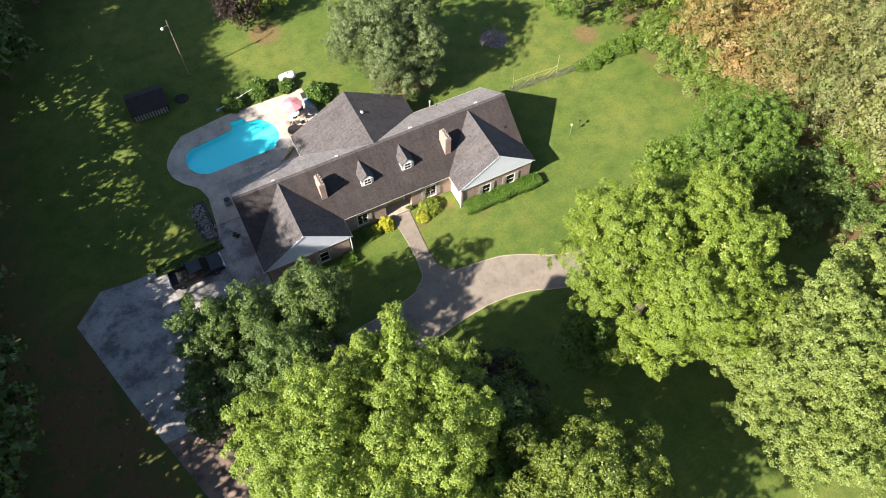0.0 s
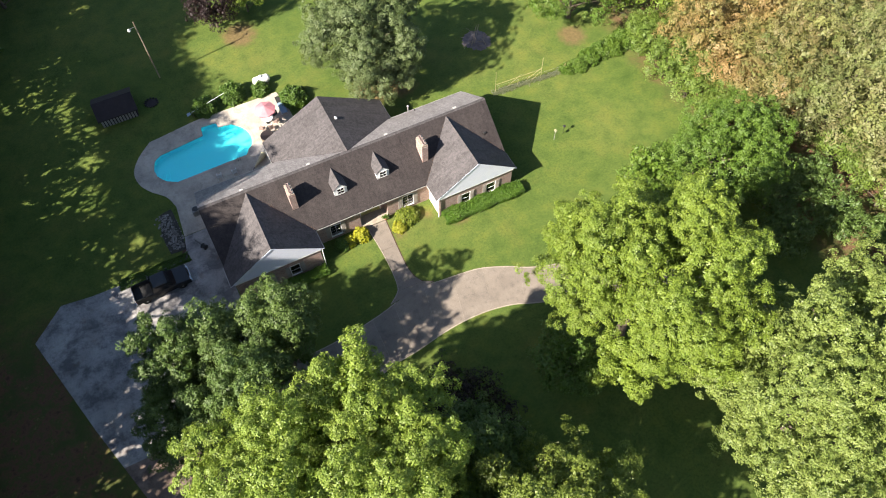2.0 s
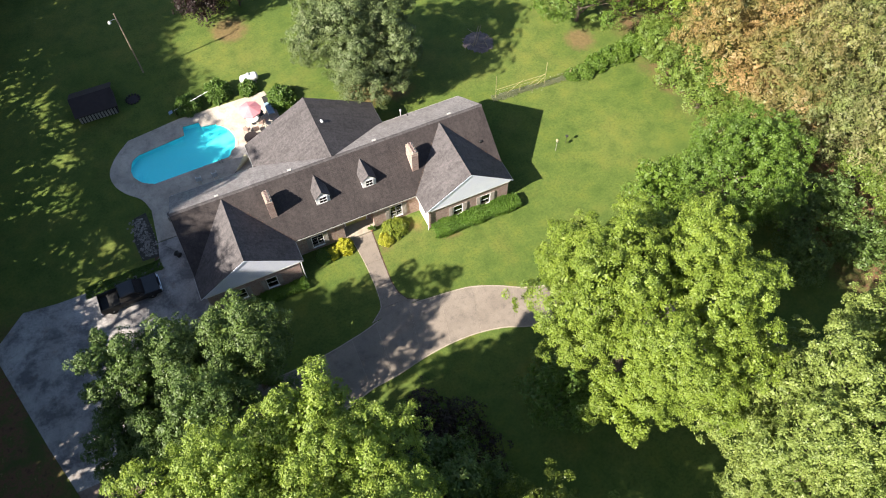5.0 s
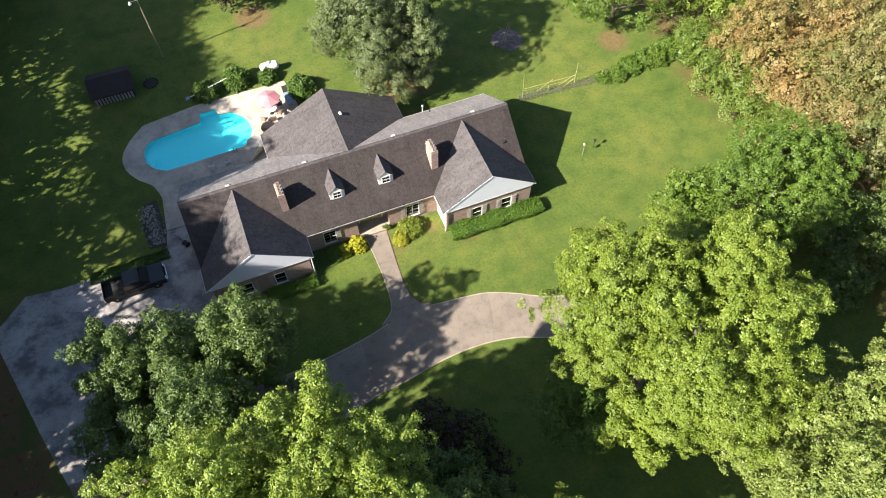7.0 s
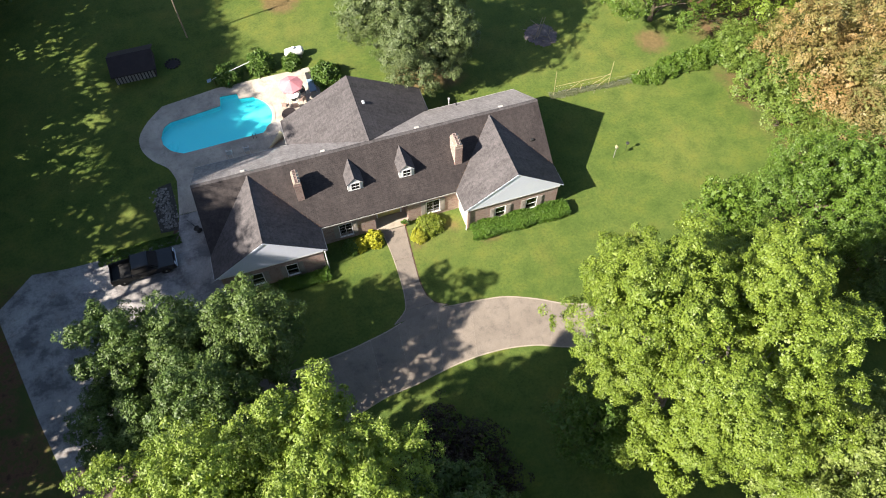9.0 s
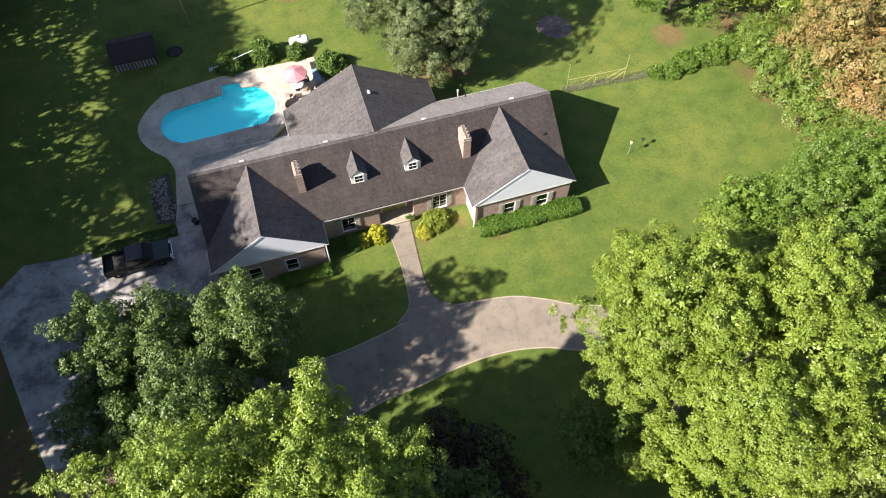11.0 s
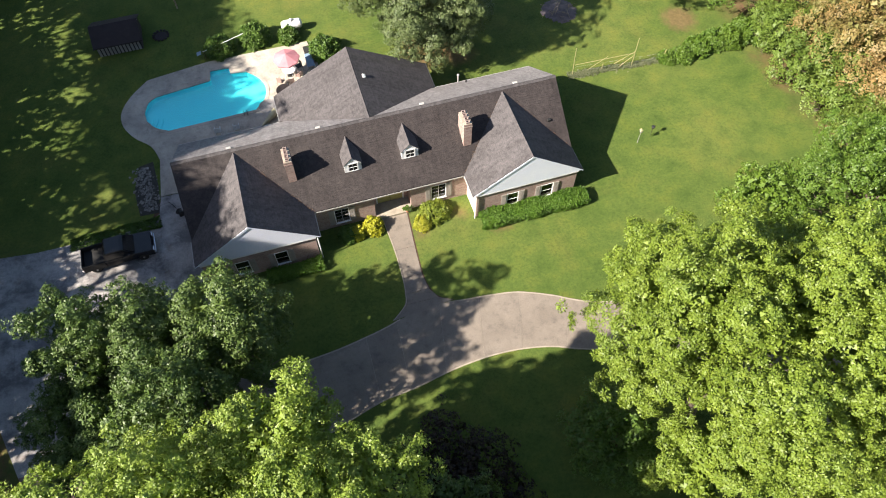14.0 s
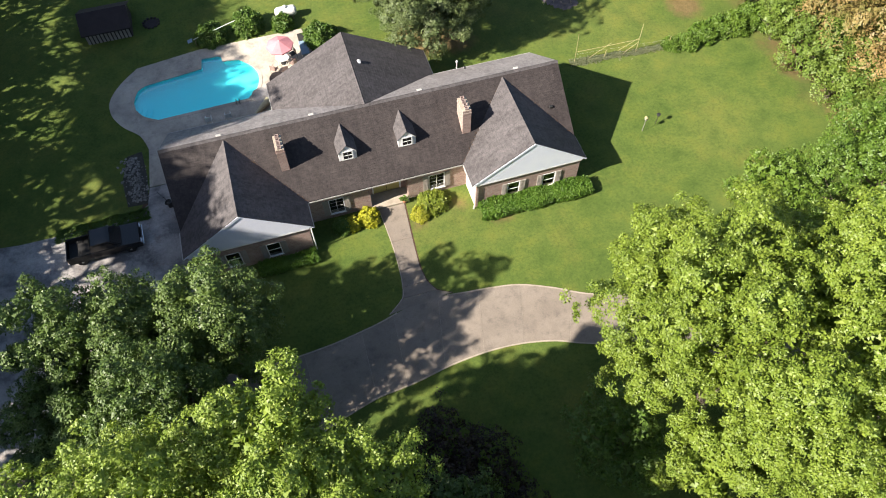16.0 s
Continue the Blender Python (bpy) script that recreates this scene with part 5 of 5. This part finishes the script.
hedge("low_hedge", 3.6, 7.6, 32.95, 33.75, 0.6, 700, 18, 0.1, HEDGE, 73, "low green hedge in front of the gable wing")
shrub("golden_shrub", 11.75, 35.35, 0.8, 1.2, 330, 18, 0.11, GOLD, 81, "bright golden shrub beside the porch")
shrub("golden_shrub", 10.55, 35.15, 0.6, 0.9, 230, 18, 0.11, GOLD, 85, "smaller golden shrub under the window")
shrub("green_shrub", 9.75, 35.2, 0.7, 0.9, 260, 18, 0.11, BUSH, 82, "rounded green shrub under the window")
shrub("golden_shrub", 15.35, 34.55, 0.65, 0.85, 260, 18, 0.11, GOLDGREEN, 83, "yellow-green shrub beside the porch")
shrub("green_shrub", 16.5, 35.3, 1.1, 1.05, 420, 18, 0.11, YELLOWGREEN, 84, "rounded yellow-green shrub under the window", long=1.2)
for i, (x, y, r, h) in enumerate(((3.4, 57.5, 1.3, 1.6), (6.6, 58.0, 1.35, 1.9), (9.5, 57.3, 0.95, 1.2), (12.2, 54.6, 1.5, 1.7))):
    shrub("pool_shrub", x, y, r, h, 520, 16, 0.17, BUSH, 90 + i, "dense rounded green shrub beside the pool deck", group="shrubs round the pool")

# ---- garden things ----
tank = thing("propane_tank", (10.0, 58.3, 0), "white propane tank on the lawn behind the pool", "tank")
part("body", lathe(bmesh.new(), [(0.05, -0.95), (0.3, -0.9), (0.42, -0.75), (0.45, -0.55), (0.45, 0.55), (0.42, 0.75), (0.3, 0.9), (0.05, 0.95)], (0, 0, 0), 18, m=pose(10.0, 58.3, 0.7, 0, 90, 0)), WHITEMETAL, tank)
part("dome", lathe(bmesh.new(), [(0.17, 0), (0.17, 0.12), (0.1, 0.18)], (10.0, 58.3, 1.12), 12), WHITEMETAL, tank)
for s in (-0.55, 0.55):
    part("saddle", a_box(10.0 + s - 0.08, 10.0 + s + 0.08, 58.0, 58.6, -0.02, 0.34), EDGING, tank, "concrete saddle")

pole = thing("lamp_pole", (0.3, 64.4, 0), "tall wooden pole with a white floodlight", "lamp post")
part("pole", a_tube((0.3, 64.4, -0.1), (0.3, 64.4, 7.6), 0.075, 0.055, 10), WOOD, pole)
part("arm", a_tube((0.3, 64.4, 7.0), (-0.35, 64.2, 7.1), 0.025), STEEL, pole)
part("lamp_head", lathe(bmesh.new(), [(0.05, 0.2), (0.09, 0.15), (0.17, 0.0), (0.14, -0.1), (0.05, -0.14)], (-0.4, 64.18, 6.95), 14), WHITEMETAL, pole, "white lamp head")

shed = thing("garden_shed", (-5.2, 61.7, 0), "low grey board shed with a dark roof in shade", "shed")
bm = a_box(-6.8, -3.1, 59.9, 62.9, -0.05, 1.2)
part("wall", bm, SHEDROOF, shed)
for k in range(12):
    part("board", a_box(-6.78 + k * 0.305, -6.78 + k * 0.305 + 0.2, 59.86, 59.897, 0.02, 1.18), SHEDWALL, shed)
for ya, yb in ((59.6, 61.4), (63.2, 61.4)):
    part("roof", plate(bmesh.new(), [(-7.0, ya, 1.15), (-2.9, ya, 1.15), (-2.9, yb, 2.1), (-7.0, yb, 2.1)], 0.1), SHEDROOF, shed, "dark shingle roof")
for gx in (-6.8, -3.2):
    bm = bmesh.new()
    f = [bm.verts.new((gx, y, z)) for y, z in ((59.95, 1.2), (62.85, 1.2), (61.4, 1.96))]
    b = [bm.verts.new((gx + 0.1, y, z)) for y, z in ((59.95, 1.2), (62.85, 1.2), (61.4, 1.96))]
    bm.faces.new(f)
    bm.faces.new(b[::-1])
    for i in range(3):
        bm.faces.new((f[i], b[i], b[(i + 1) % 3], f[(i + 1) % 3]))
    part("gable", bm, SHEDWALL, shed)

umb = thing("patio_umbrella", (8.75, 52.77, 0.05), "faded pink patio umbrella over a table", "umbrella")
part("pole", a_tube((8.75, 52.77, 0.05), (8.75, 52.77, 2.45), 0.022), TRIM, umb)
for k in range(8):
    a, b = k * math.tau / 8, (k + 1) * math.tau / 8
    bm = bmesh.new()
    tip = [bm.verts.new((8.75, 52.77, z)) for z in (2.45, 2.42)]
    e = [[bm.verts.new((8.75 + 1.14 * math.cos(q), 52.77 + 1.14 * math.sin(q), 1.98 + dz)) for q in (a, b)] for dz in (0, -0.03)]
    v = [[bm.verts.new((8.75 + 1.125 * math.cos(q), 52.77 + 1.125 * math.sin(q), 1.85)) for q in (a, b)]]
    bm.faces.new((tip[0], e[0][0], e[0][1]))
    bm.faces.new((tip[1], e[1][1], e[1][0]))
    bm.faces.new((e[0][0], v[0][0], v[0][1], e[0][1]))
    part("canopy_panel", bm, PINK, umb)
part("base", lathe(bmesh.new(), [(0.26, 0), (0.26, 0.05), (0.06, 0.1), (0.04, 0.25)], (8.75, 52.77, 0.05), 14), BLACKIRON, umb)
tbl = thing("patio_table", (8.75, 52.77, 0.05), "round white patio table", "table")
part("tabletop", lathe(bmesh.new(), [(0.58, 0.69), (0.6, 0.71), (0.58, 0.73)], (8.75, 52.77, 0.05), 20), TRIM, tbl)
for k in range(4):
    a = k * math.tau / 4 + 0.4
    part("leg", a_tube((8.75 + 0.5 * math.cos(a), 52.77 + 0.5 * math.sin(a), 0.05), (8.75 + 0.42 * math.cos(a), 52.77 + 0.42 * math.sin(a), 0.74), 0.02, n=6), TRIM, tbl)


def garden_chair(m, paint, label, group):
    root = thing("patio_chair", m, label, "chair", group)
    part("seat", a_box(-0.24, 0.24, -0.24, 0.24, 0.41, 0.45, bevel=0.012), paint, root, local=True)
    for k in range(5):
        part("back_slat", a_box(-0.24, 0.24, 0.22, 0.25, 0.5 + k * 0.085, 0.56 + k * 0.085), paint, root, local=True)
    for sx in (-0.22, 0.22):
        part("leg", a_tube((sx, -0.22, 0), (sx, -0.22, 0.62), 0.016, n=6), paint, root, local=True)
        part("leg", a_tube((sx, 0.26, 0), (sx, 0.23, 0.94), 0.016, n=6), paint, root, local=True)
        part("armrest", a_box(sx - 0.025, sx + 0.025, -0.24, 0.24, 0.62, 0.645), paint, root, local=True)
    return root


TANMETAL = plain("tan_metal", (0.24, 0.17, 0.145), (0.33, 0.245, 0.21), 4.0, 0.5, 0.2)
GREYMETAL = plain("grey_metal", (0.540, 0.555, 0.540), (0.690, 0.705, 0.690), 4.0, 0.5, 0.2)
ch = garden_chair(pose(7.85, 51.85, 0.05, 0, 0, 140), TANMETAL, "tan metal patio chair at the umbrella table", "chairs round the patio table")
for x, y, a in ((8.7, 51.6, 180), (9.45, 52.1, 230)):
    copy_thing(ch, pose(x, y, 0.05, 0, 0, a))
garden_chair(pose(9.62, 53.2, 0.05, 0, 0, 290), BLACKIRON, "black metal patio chair at the umbrella table", "chairs round the patio table")
ch = garden_chair(pose(2.0, 47.9, 0.05, 0, 0, 176), GREYMETAL, "pale grey metal chair on the shaded pool deck", "chairs beside the pool")
copy_thing(ch, pose(3.5, 47.8, 0.05, 0, 0, 183))

lounger = thing("sun_lounger", (10.7, 53.7, 0.05), "blue mesh sun lounger with a dark headrest at the deck's edge", "sun lounger")
part("mattress", a_box(10.35, 11.0, 52.9, 54.55, 0.36, 0.42, bevel=0.02), BLUE, lounger)
part("headrest", a_box(-0.27, 0.27, 0, 0.75, 0, 0.05, m=pose(10.66, 54.58, 0.36, 16, 0, 0), bevel=0.02), RUBBER, lounger, "dark raised headrest")
for x in (10.34, 10.97):
    part("frame", a_box(x, x + 0.04, 52.9, 54.55, 0.31, 0.357), TRIM, lounger)
    for y in (53.05, 54.4):
        part("leg", a_box(x, x + 0.04, y, y + 0.04, 0.05, 0.31), TRIM, lounger)

# wire fence with posts and leaning yellow rails
fence = thing("fence", (36, 45.3, 0), "broken fence with yellow rails and weathered posts", "fence")
for a, b, r in (((32.05, 45.68, -0.1), (31.92, 45.7, 3.0), 0.025), ((37.45, 45.24, -0.1), (37.4, 45.24, 3.0), 0.028), ((34.64, 45.47, -0.1), (34.7, 45.47, 0.8), 0.03), ((40.3, 45.0, -0.1), (40.33, 45.0, 1.2), 0.04)):
    part("post", a_tube(a, b, r, r * 0.8, 7), PALEWOOD, fence)
for a, b in (((32.1, 45.68, 1.1), (37.4, 45.22, 1.42)), ((33.3, 45.58, 0.25), (35.0, 45.45, 1.5)), ((35.74, 45.38, 0.5), (37.42, 45.22, 1.6)), ((36.3, 45.33, 0.1), (37.42, 45.22, 1.15))):
    part("rail", a_tube(a, b, 0.022, 0.018, 6), PALEWOOD, fence, "leaning yellow rail")
bm = bmesh.new()
for z in (0.35, 0.85):
    tube(bm, (32.0, 45.69, z), (40.3, 45.0, z), 0.006, n=4)
part("wire", bm, STEEL, fence, "thin grey wire")
rng = np.random.default_rng(44)
u = rng.uniform(0, 1, 620)
p = np.stack([31.6 + 9.2 * u, 45.6 - 0.62 * u + rng.normal(0, 0.2, 620), rng.uniform(0.0, 0.05, 620)], 1)
weeds = new("dry_weeds", leaf_mesh("dry_weeds", p, np.tile([[0.0, 0.0, 1.0]], (620, 1)), 0.1, 18, 0.085, DRY, rng))
tagged(weeds, "dry grey-green weeds and grass along the fence line", "weeds", "", "stuff")

feeder = thing("bird_feeder", (34.1, 37.1, 0), "small pale bird feeder on a thin lawn post", "bird feeder")
part("post", a_tube((34.1, 37.1, -0.1), (34.1, 37.1, 1.3), 0.02, n=6), SHEDWALL, feeder)
part("box", a_box(34.01, 34.19, 37.01, 37.19, 1.3, 1.5, bevel=0.01), SHEDWALL, feeder)
part("roof", plate(plate(bmesh.new(), [(33.97, 36.97, 1.5), (33.97, 37.23, 1.5), (34.1, 37.23, 1.6), (34.1, 36.97, 1.6)], 0.02), [(34.23, 37.23, 1.5), (34.23, 36.97, 1.5), (34.1, 36.97, 1.6), (34.1, 37.23, 1.6)], 0.02), PALEWOOD, feeder)
stake = thing("garden_stake", (35.45, 37.5, 0), "thin dark garden stake with a hanging basket", "stake")
part("rod", a_tube((35.45, 37.5, -0.1), (35.45, 37.5, 1.0), 0.02, n=6), BLACKIRON, stake)
part("basket", lathe(bmesh.new(), [(0.05, 0), (0.14, 0.1), (0.16, 0.22), (0.13, 0.24)], (35.45, 37.5, 0.85), 12), BLACKIRON, stake)

rocks = thing("rock_bed", (-3.9, 44.0, 0), "bed of rough grey fieldstones beside the path", "rocks")
part("soil", slab(bmesh.new(), [(-4.75, 41.6), (-3.3, 41.5), (-3.2, 44.0), (-3.4, 46.6), (-4.5, 46.4), (-5.0, 44.0)], -0.03, 0.022), LOAM, rocks, "dark soil between the stones")
rng = np.random.default_rng(9)
for k in range(290):
    u = rng.random()
    x, y = -3.45 - 0.45 * u + rng.normal() * 0.4 - 0.4, 41.8 + 4.4 * u
    r = rng.uniform(0.05, 0.13)
    bm = bmesh.new()
    bmesh.ops.create_icosphere(bm, subdivisions=1, radius=r)
    for v in bm.verts:
        v.co = Vector((v.co.x * rng.uniform(0.75, 1.2), v.co.y * rng.uniform(0.75, 1.2), v.co.z * rng.uniform(0.45, 0.8)))
    bmesh.ops.transform(bm, matrix=pose(min(x, -3.25), y, r * 0.3, 0, 0, rng.uniform(0, 360)), verts=bm.verts)
    part("rock", bm, STONE, rocks)

tub = thing("round_tub", (7.95, 50.6, 0.05), "round brown tub with a flat wooden cover", "tub")
part("body", lathe(bmesh.new(), [(0.62, 0), (0.66, 0.1), (0.66, 0.5), (0.6, 0.55)], (7.95, 50.6, 0.05), 24), WOOD, tub)
part("cover", lathe(bmesh.new(), [(0.68, 0.55), (0.7, 0.58), (0.68, 0.62), (0.2, 0.64)], (7.95, 50.6, 0.05), 24), SHEDROOF, tub, "brown cover")

rail = thing("pool_handrail", (4.4, 49.5, 0.05), "bent dark pool handrail at the water's edge", "handrail")
for x in (4.3, 4.55):
    bm = bmesh.new()
    pts = curve_through([(49.2, 0.05), (49.2, 0.36), (49.32, 0.46), (49.52, 0.4), (49.62, 0.1), (49.62, -0.5)], 4)
    for p, q in zip(pts, pts[1:]):
        tube(bm, (x, *p), (x, *q), 0.024, n=6)
    part("rail", bm, BLACKIRON, rail)

skim = thing("pool_skimmer", (1.7, 57.2, 0), "long white skimmer pole with a blue net", "pool skimmer")
part("pole", a_tube((1.9, 57.0, 0.75), (5.7, 57.1, 1.75), 0.02, n=6), TRIM, skim)
part("net", a_box(-0.3, 0.1, -0.2, 0.2, -0.03, 0.03, m=pose(1.7, 57.0, 0.7, 0, -14, 0), bevel=0.01), BLUE, skim, "blue net")
part("prop", a_tube((2.0, 57.0, -0.05), (2.0, 57.0, 0.77), 0.02, n=6), WOOD, skim)

ac = thing("condenser_unit", (-1.15, 44.6, 0.05), "dark metal condenser unit against the house", "air conditioner")
part("casing", a_box(-1.6, -0.9, 44.6, 45.3, 0.05, 0.75, bevel=0.03), SHEDWALL, ac)
part("fan_grille", lathe(bmesh.new(), [(0.3, 0), (0.3, 0.02), (0.05, 0.05)], (-1.25, 44.95, 0.75), 16), BLACKIRON, ac, "round black fan grille")

cart = thing("hose_cart", (-1.85, 40.9, 0.03), "dark hose cart with a tall bent handle", "hose cart")
part("drum", lathe(bmesh.new(), [(0.26, -0.22), (0.26, -0.19), (0.17, -0.18), (0.19, 0.0), (0.17, 0.18), (0.26, 0.19), (0.26, 0.22)], (0, 0, 0), 16, m=pose(-1.75, 40.8, 0.32, 90, 0, 35)), BLACKIRON, cart)
for d in (-0.2, 0.2):
    part("handle", a_tube((-1.8 + d * 0.6, 40.9 - d * 0.8, 0.3), (-2.2 + d * 0.6, 41.3 - d * 0.8, 1.05), 0.016, n=6), BLACKIRON, cart)
    part("foot", a_tube((-1.8 + d * 0.6, 40.9 - d * 0.8, 0.3), (-1.85 + d * 0.8, 41.0 - d * 0.9, 0.03), 0.016, n=6), BLACKIRON, cart)

pile = thing("brush_pile", (34.0, 53.6, 0), "low grey-purple ash heap with leaning sticks", "brush pile")
rng = np.random.default_rng(17)
bm = bmesh.new()
bmesh.ops.create_grid(bm, x_segments=18, y_segments=18, size=1.9)
for v in bm.verts:
    q = v.co.xy.length / 1.9
    v.co.z = max(0.0, 0.28 * (1 - q * q)) + 0.05 * noise.noise(v.co * 2.5) - 0.03
bmesh.ops.delete(bm, geom=[v for v in bm.verts if v.co.xy.length > 1.75 + 0.25 * noise.noise(v.co.xyz * 1.7)], context="VERTS")
bmesh.ops.transform(bm, matrix=pose(34.0, 53.6, 0.01), verts=bm.verts)
part("mound", bm, ASH, pile)
for k in range(16):
    a, l = rng.uniform(0, math.tau), rng.uniform(0.5, 1.2)
    x, y = 34.0 + rng.normal() * 0.6, 53.6 + rng.normal() * 0.6
    part("stick", a_tube((x, y, 0.12), (x + l * math.cos(a), y + l * math.sin(a), 0.3 + 0.2 * rng.random()), 0.03, 0.015, 5), WOOD, pile)
for dx in (-0.15, 0.15):
    part("stick", a_tube((33.2 + dx, 53.0, 0.1), (34.8 + dx, 54.9, 1.0), 0.04, 0.03, 6), WOOD, pile)

pot = thing("plant_pot", (14.55, 36.0, 0.12), "terracotta pot with a small plant on the porch", "plant pot")
part("pot", lathe(bmesh.new(), [(0.1, 0), (0.16, 0.26), (0.18, 0.27), (0.18, 0.31), (0.14, 0.31), (0.13, 0.24)], (14.55, 36.0, 0.12), 14), TERRACOTTA, pot)
prng = np.random.default_rng(3)
pp = prng.normal(size=(14, 3)) * 0.1 + np.array([14.55, 36.0, 0.58])
fol = new("foliage", leaf_mesh("foliage", pp, np.tile([[0, 0, 1.0]], (14, 1)), 0.12, 14, 0.1, BUSH, prng))
fol.parent = pot
fol.matrix_parent_inverse = pot.matrix_basis.inverted()

# fallen leaves caught in the roof valleys
LITTER = leaf_material("fallen_leaves", (0.05, 0.028, 0.018), (0.09, 0.05, 0.03), (0.13, 0.08, 0.05), 0.05)
for x0, x1, side, n in ((-0.7, 7.85, 1, 60), (19.0, 27.5, 0, 90), (19.0, 27.5, 1, 40)):
    rng = np.random.default_rng(int(x0) + 40 + side)
    u = rng.beta(1.1, 1.7, n)[:, None]
    za = EZ + (x1 - x0) / 2 * SL
    a = np.array([(x1 if side else x0), YF, EZ + 0.05])
    b = np.array([(x0 + x1) / 2, YF + (za - EZ) / SL, za + 0.05])
    p = a + (b - a) * u
    jit = rng.normal(0, 0.07, n)
    p[:, 0] += jit * (-1 if side else 1)
    p[:, 2] += np.abs(jit) * 0.5
    lit = new("leaf_litter", leaf_mesh("leaf_litter", p, np.tile([[0.0, -0.5, 0.85]], (n, 1)), 0.04, 5, 0.035, LITTER, rng))
    tagged(lit, "brown fallen leaves gathered in the roof valley", "leaves", "", "stuff")

hole = part("slope_vent", a_box(26.12, 26.36, 37.96, 38.16, 4.16, 4.34, bevel=0.02), BLACKIRON, house, "small dark vent")
hedge("ivy_bed", -9.8, -3.35, 40.05, 40.9, 0.14, 620, 14, 0.1, BUSH, 75, "low dark ivy along the parking apron", turn=2.0)

pit = thing("fire_pit", (-1.5, 61.1, 0), "small blackened fire pit ringed with stones", "fire pit")
part("ash_bed", lathe(bmesh.new(), [(0.02, 0.03), (0.35, 0.04), (0.55, 0.02), (0.6, -0.02)], (-1.5, 61.1, 0.0), 18), SHEDROOF, pit)
rng = np.random.default_rng(19)
for k in range(13):
    a = k * math.tau / 13
    bm = bmesh.new()
    bmesh.ops.create_icosphere(bm, subdivisions=1, radius=0.14)
    for v in bm.verts:
        v.co = Vector((v.co.x * rng.uniform(0.8, 1.2), v.co.y * rng.uniform(0.8, 1.2), v.co.z * rng.uniform(0.6, 0.9)))
    bmesh.ops.transform(bm, matrix=pose(-1.5 + 0.66 * math.cos(a), 61.1 + 0.66 * math.sin(a), 0.06, 0, 0, a * 50), verts=bm.verts)
    part("stone", bm, SHEDROOF, pit, "soot-blackened stone")

pipe = thing("vent_pipe", (21.45, 45.2, 0), "pale grey vent pipe standing at the back eave", "pipe")
part("tube", a_tube((21.45, 45.2, -0.1), (21.45, 45.2, 3.4), 0.045, 0.045, 10), GUTTER, pipe)
part("cowl", lathe(bmesh.new(), [(0.05, 0), (0.1, 0.05), (0.1, 0.16), (0.02, 0.2)], (21.45, 45.2, 3.36), 12), GUTTER, pipe)
part("slope_vent", a_tube((21.9, 44.55, 3.05), (21.9, 44.55, 3.42), 0.06, 0.06, 10), BLACKIRON, house, "small dark vent stack")

furled = thing("furled_umbrella", (6.3, 48.2, 0.05), "cream canvas umbrella lying furled on the deck", "umbrella")
CREAM = plain("cream_canvas", (0.42, 0.38, 0.24), (0.52, 0.48, 0.32), 4.0, 0.8, 0.5, 15.0)
part("canvas", lathe(bmesh.new(), [(0.03, -1.0), (0.1, -0.8), (0.2, -0.1), (0.3, 0.55), (0.33, 0.75), (0.12, 0.7)], (0, 0, 0), 14, m=pose(6.25, 48.15, 0.36, 0, 84, 38)), CREAM, furled)
part("pole", a_tube((5.2, 47.35, 0.2), (7.0, 48.75, 0.42), 0.025, n=8), BLACKIRON, furled)


# shingle courses of the gable wings and the rear wing, each lapping the one below
def courses(xe, xr, ze, zr, y_low, y_high, n, lip=0.02):
    for k in range(n):
        ring = []
        for u, t in ((k / n, lip), ((k + 1.15) / n if k < n - 1 else 1.0, 0.003)):
            x, z = xe + (xr - xe) * u, ze + (zr - ze) * u
            ring.append((x, z, t, y_low(z), y_high(z)))
        (xa, za, ta, a0, a1), (xb, zb, tb, b0, b1) = ring
        bm = bmesh.new()
        v = [bm.verts.new(p) for p in ((xa, a0, za), (xa, a1, za), (xb, b1, zb), (xb, b0, zb), (xa, a0, za + ta), (xa, a1, za + ta), (xb, b1, zb + tb), (xb, b0, zb + tb))]
        for f in ((4, 5, 6, 7), (0, 1, 5, 4), (1, 2, 6, 5), (2, 3, 7, 6), (3, 0, 4, 7)):
            bm.faces.new([v[i] for i in f])
        bmesh.ops.recalc_face_normals(bm, faces=bm.faces)
        part("shingle_course", bm, ROOF, house)


for x0, x1 in ((-0.7, 7.85), (19.0, 27.5)):
    za = EZ + (x1 - x0) / 2 * SL
    for xe in (x0, x1):
        courses(xe, (x0 + x1) / 2, EZ + 0.023, za + 0.023, lambda z: YW + 0.004, lambda z: YF + (z - EZ) / SL - 0.02, 38)
for xe in (RW0, RW1):
    courses(xe, RX, RE + 0.003, RZ + 0.023, lambda z: RY + (RZ - z) / SL + 0.02, lambda z: RYE - 0.004, 44)
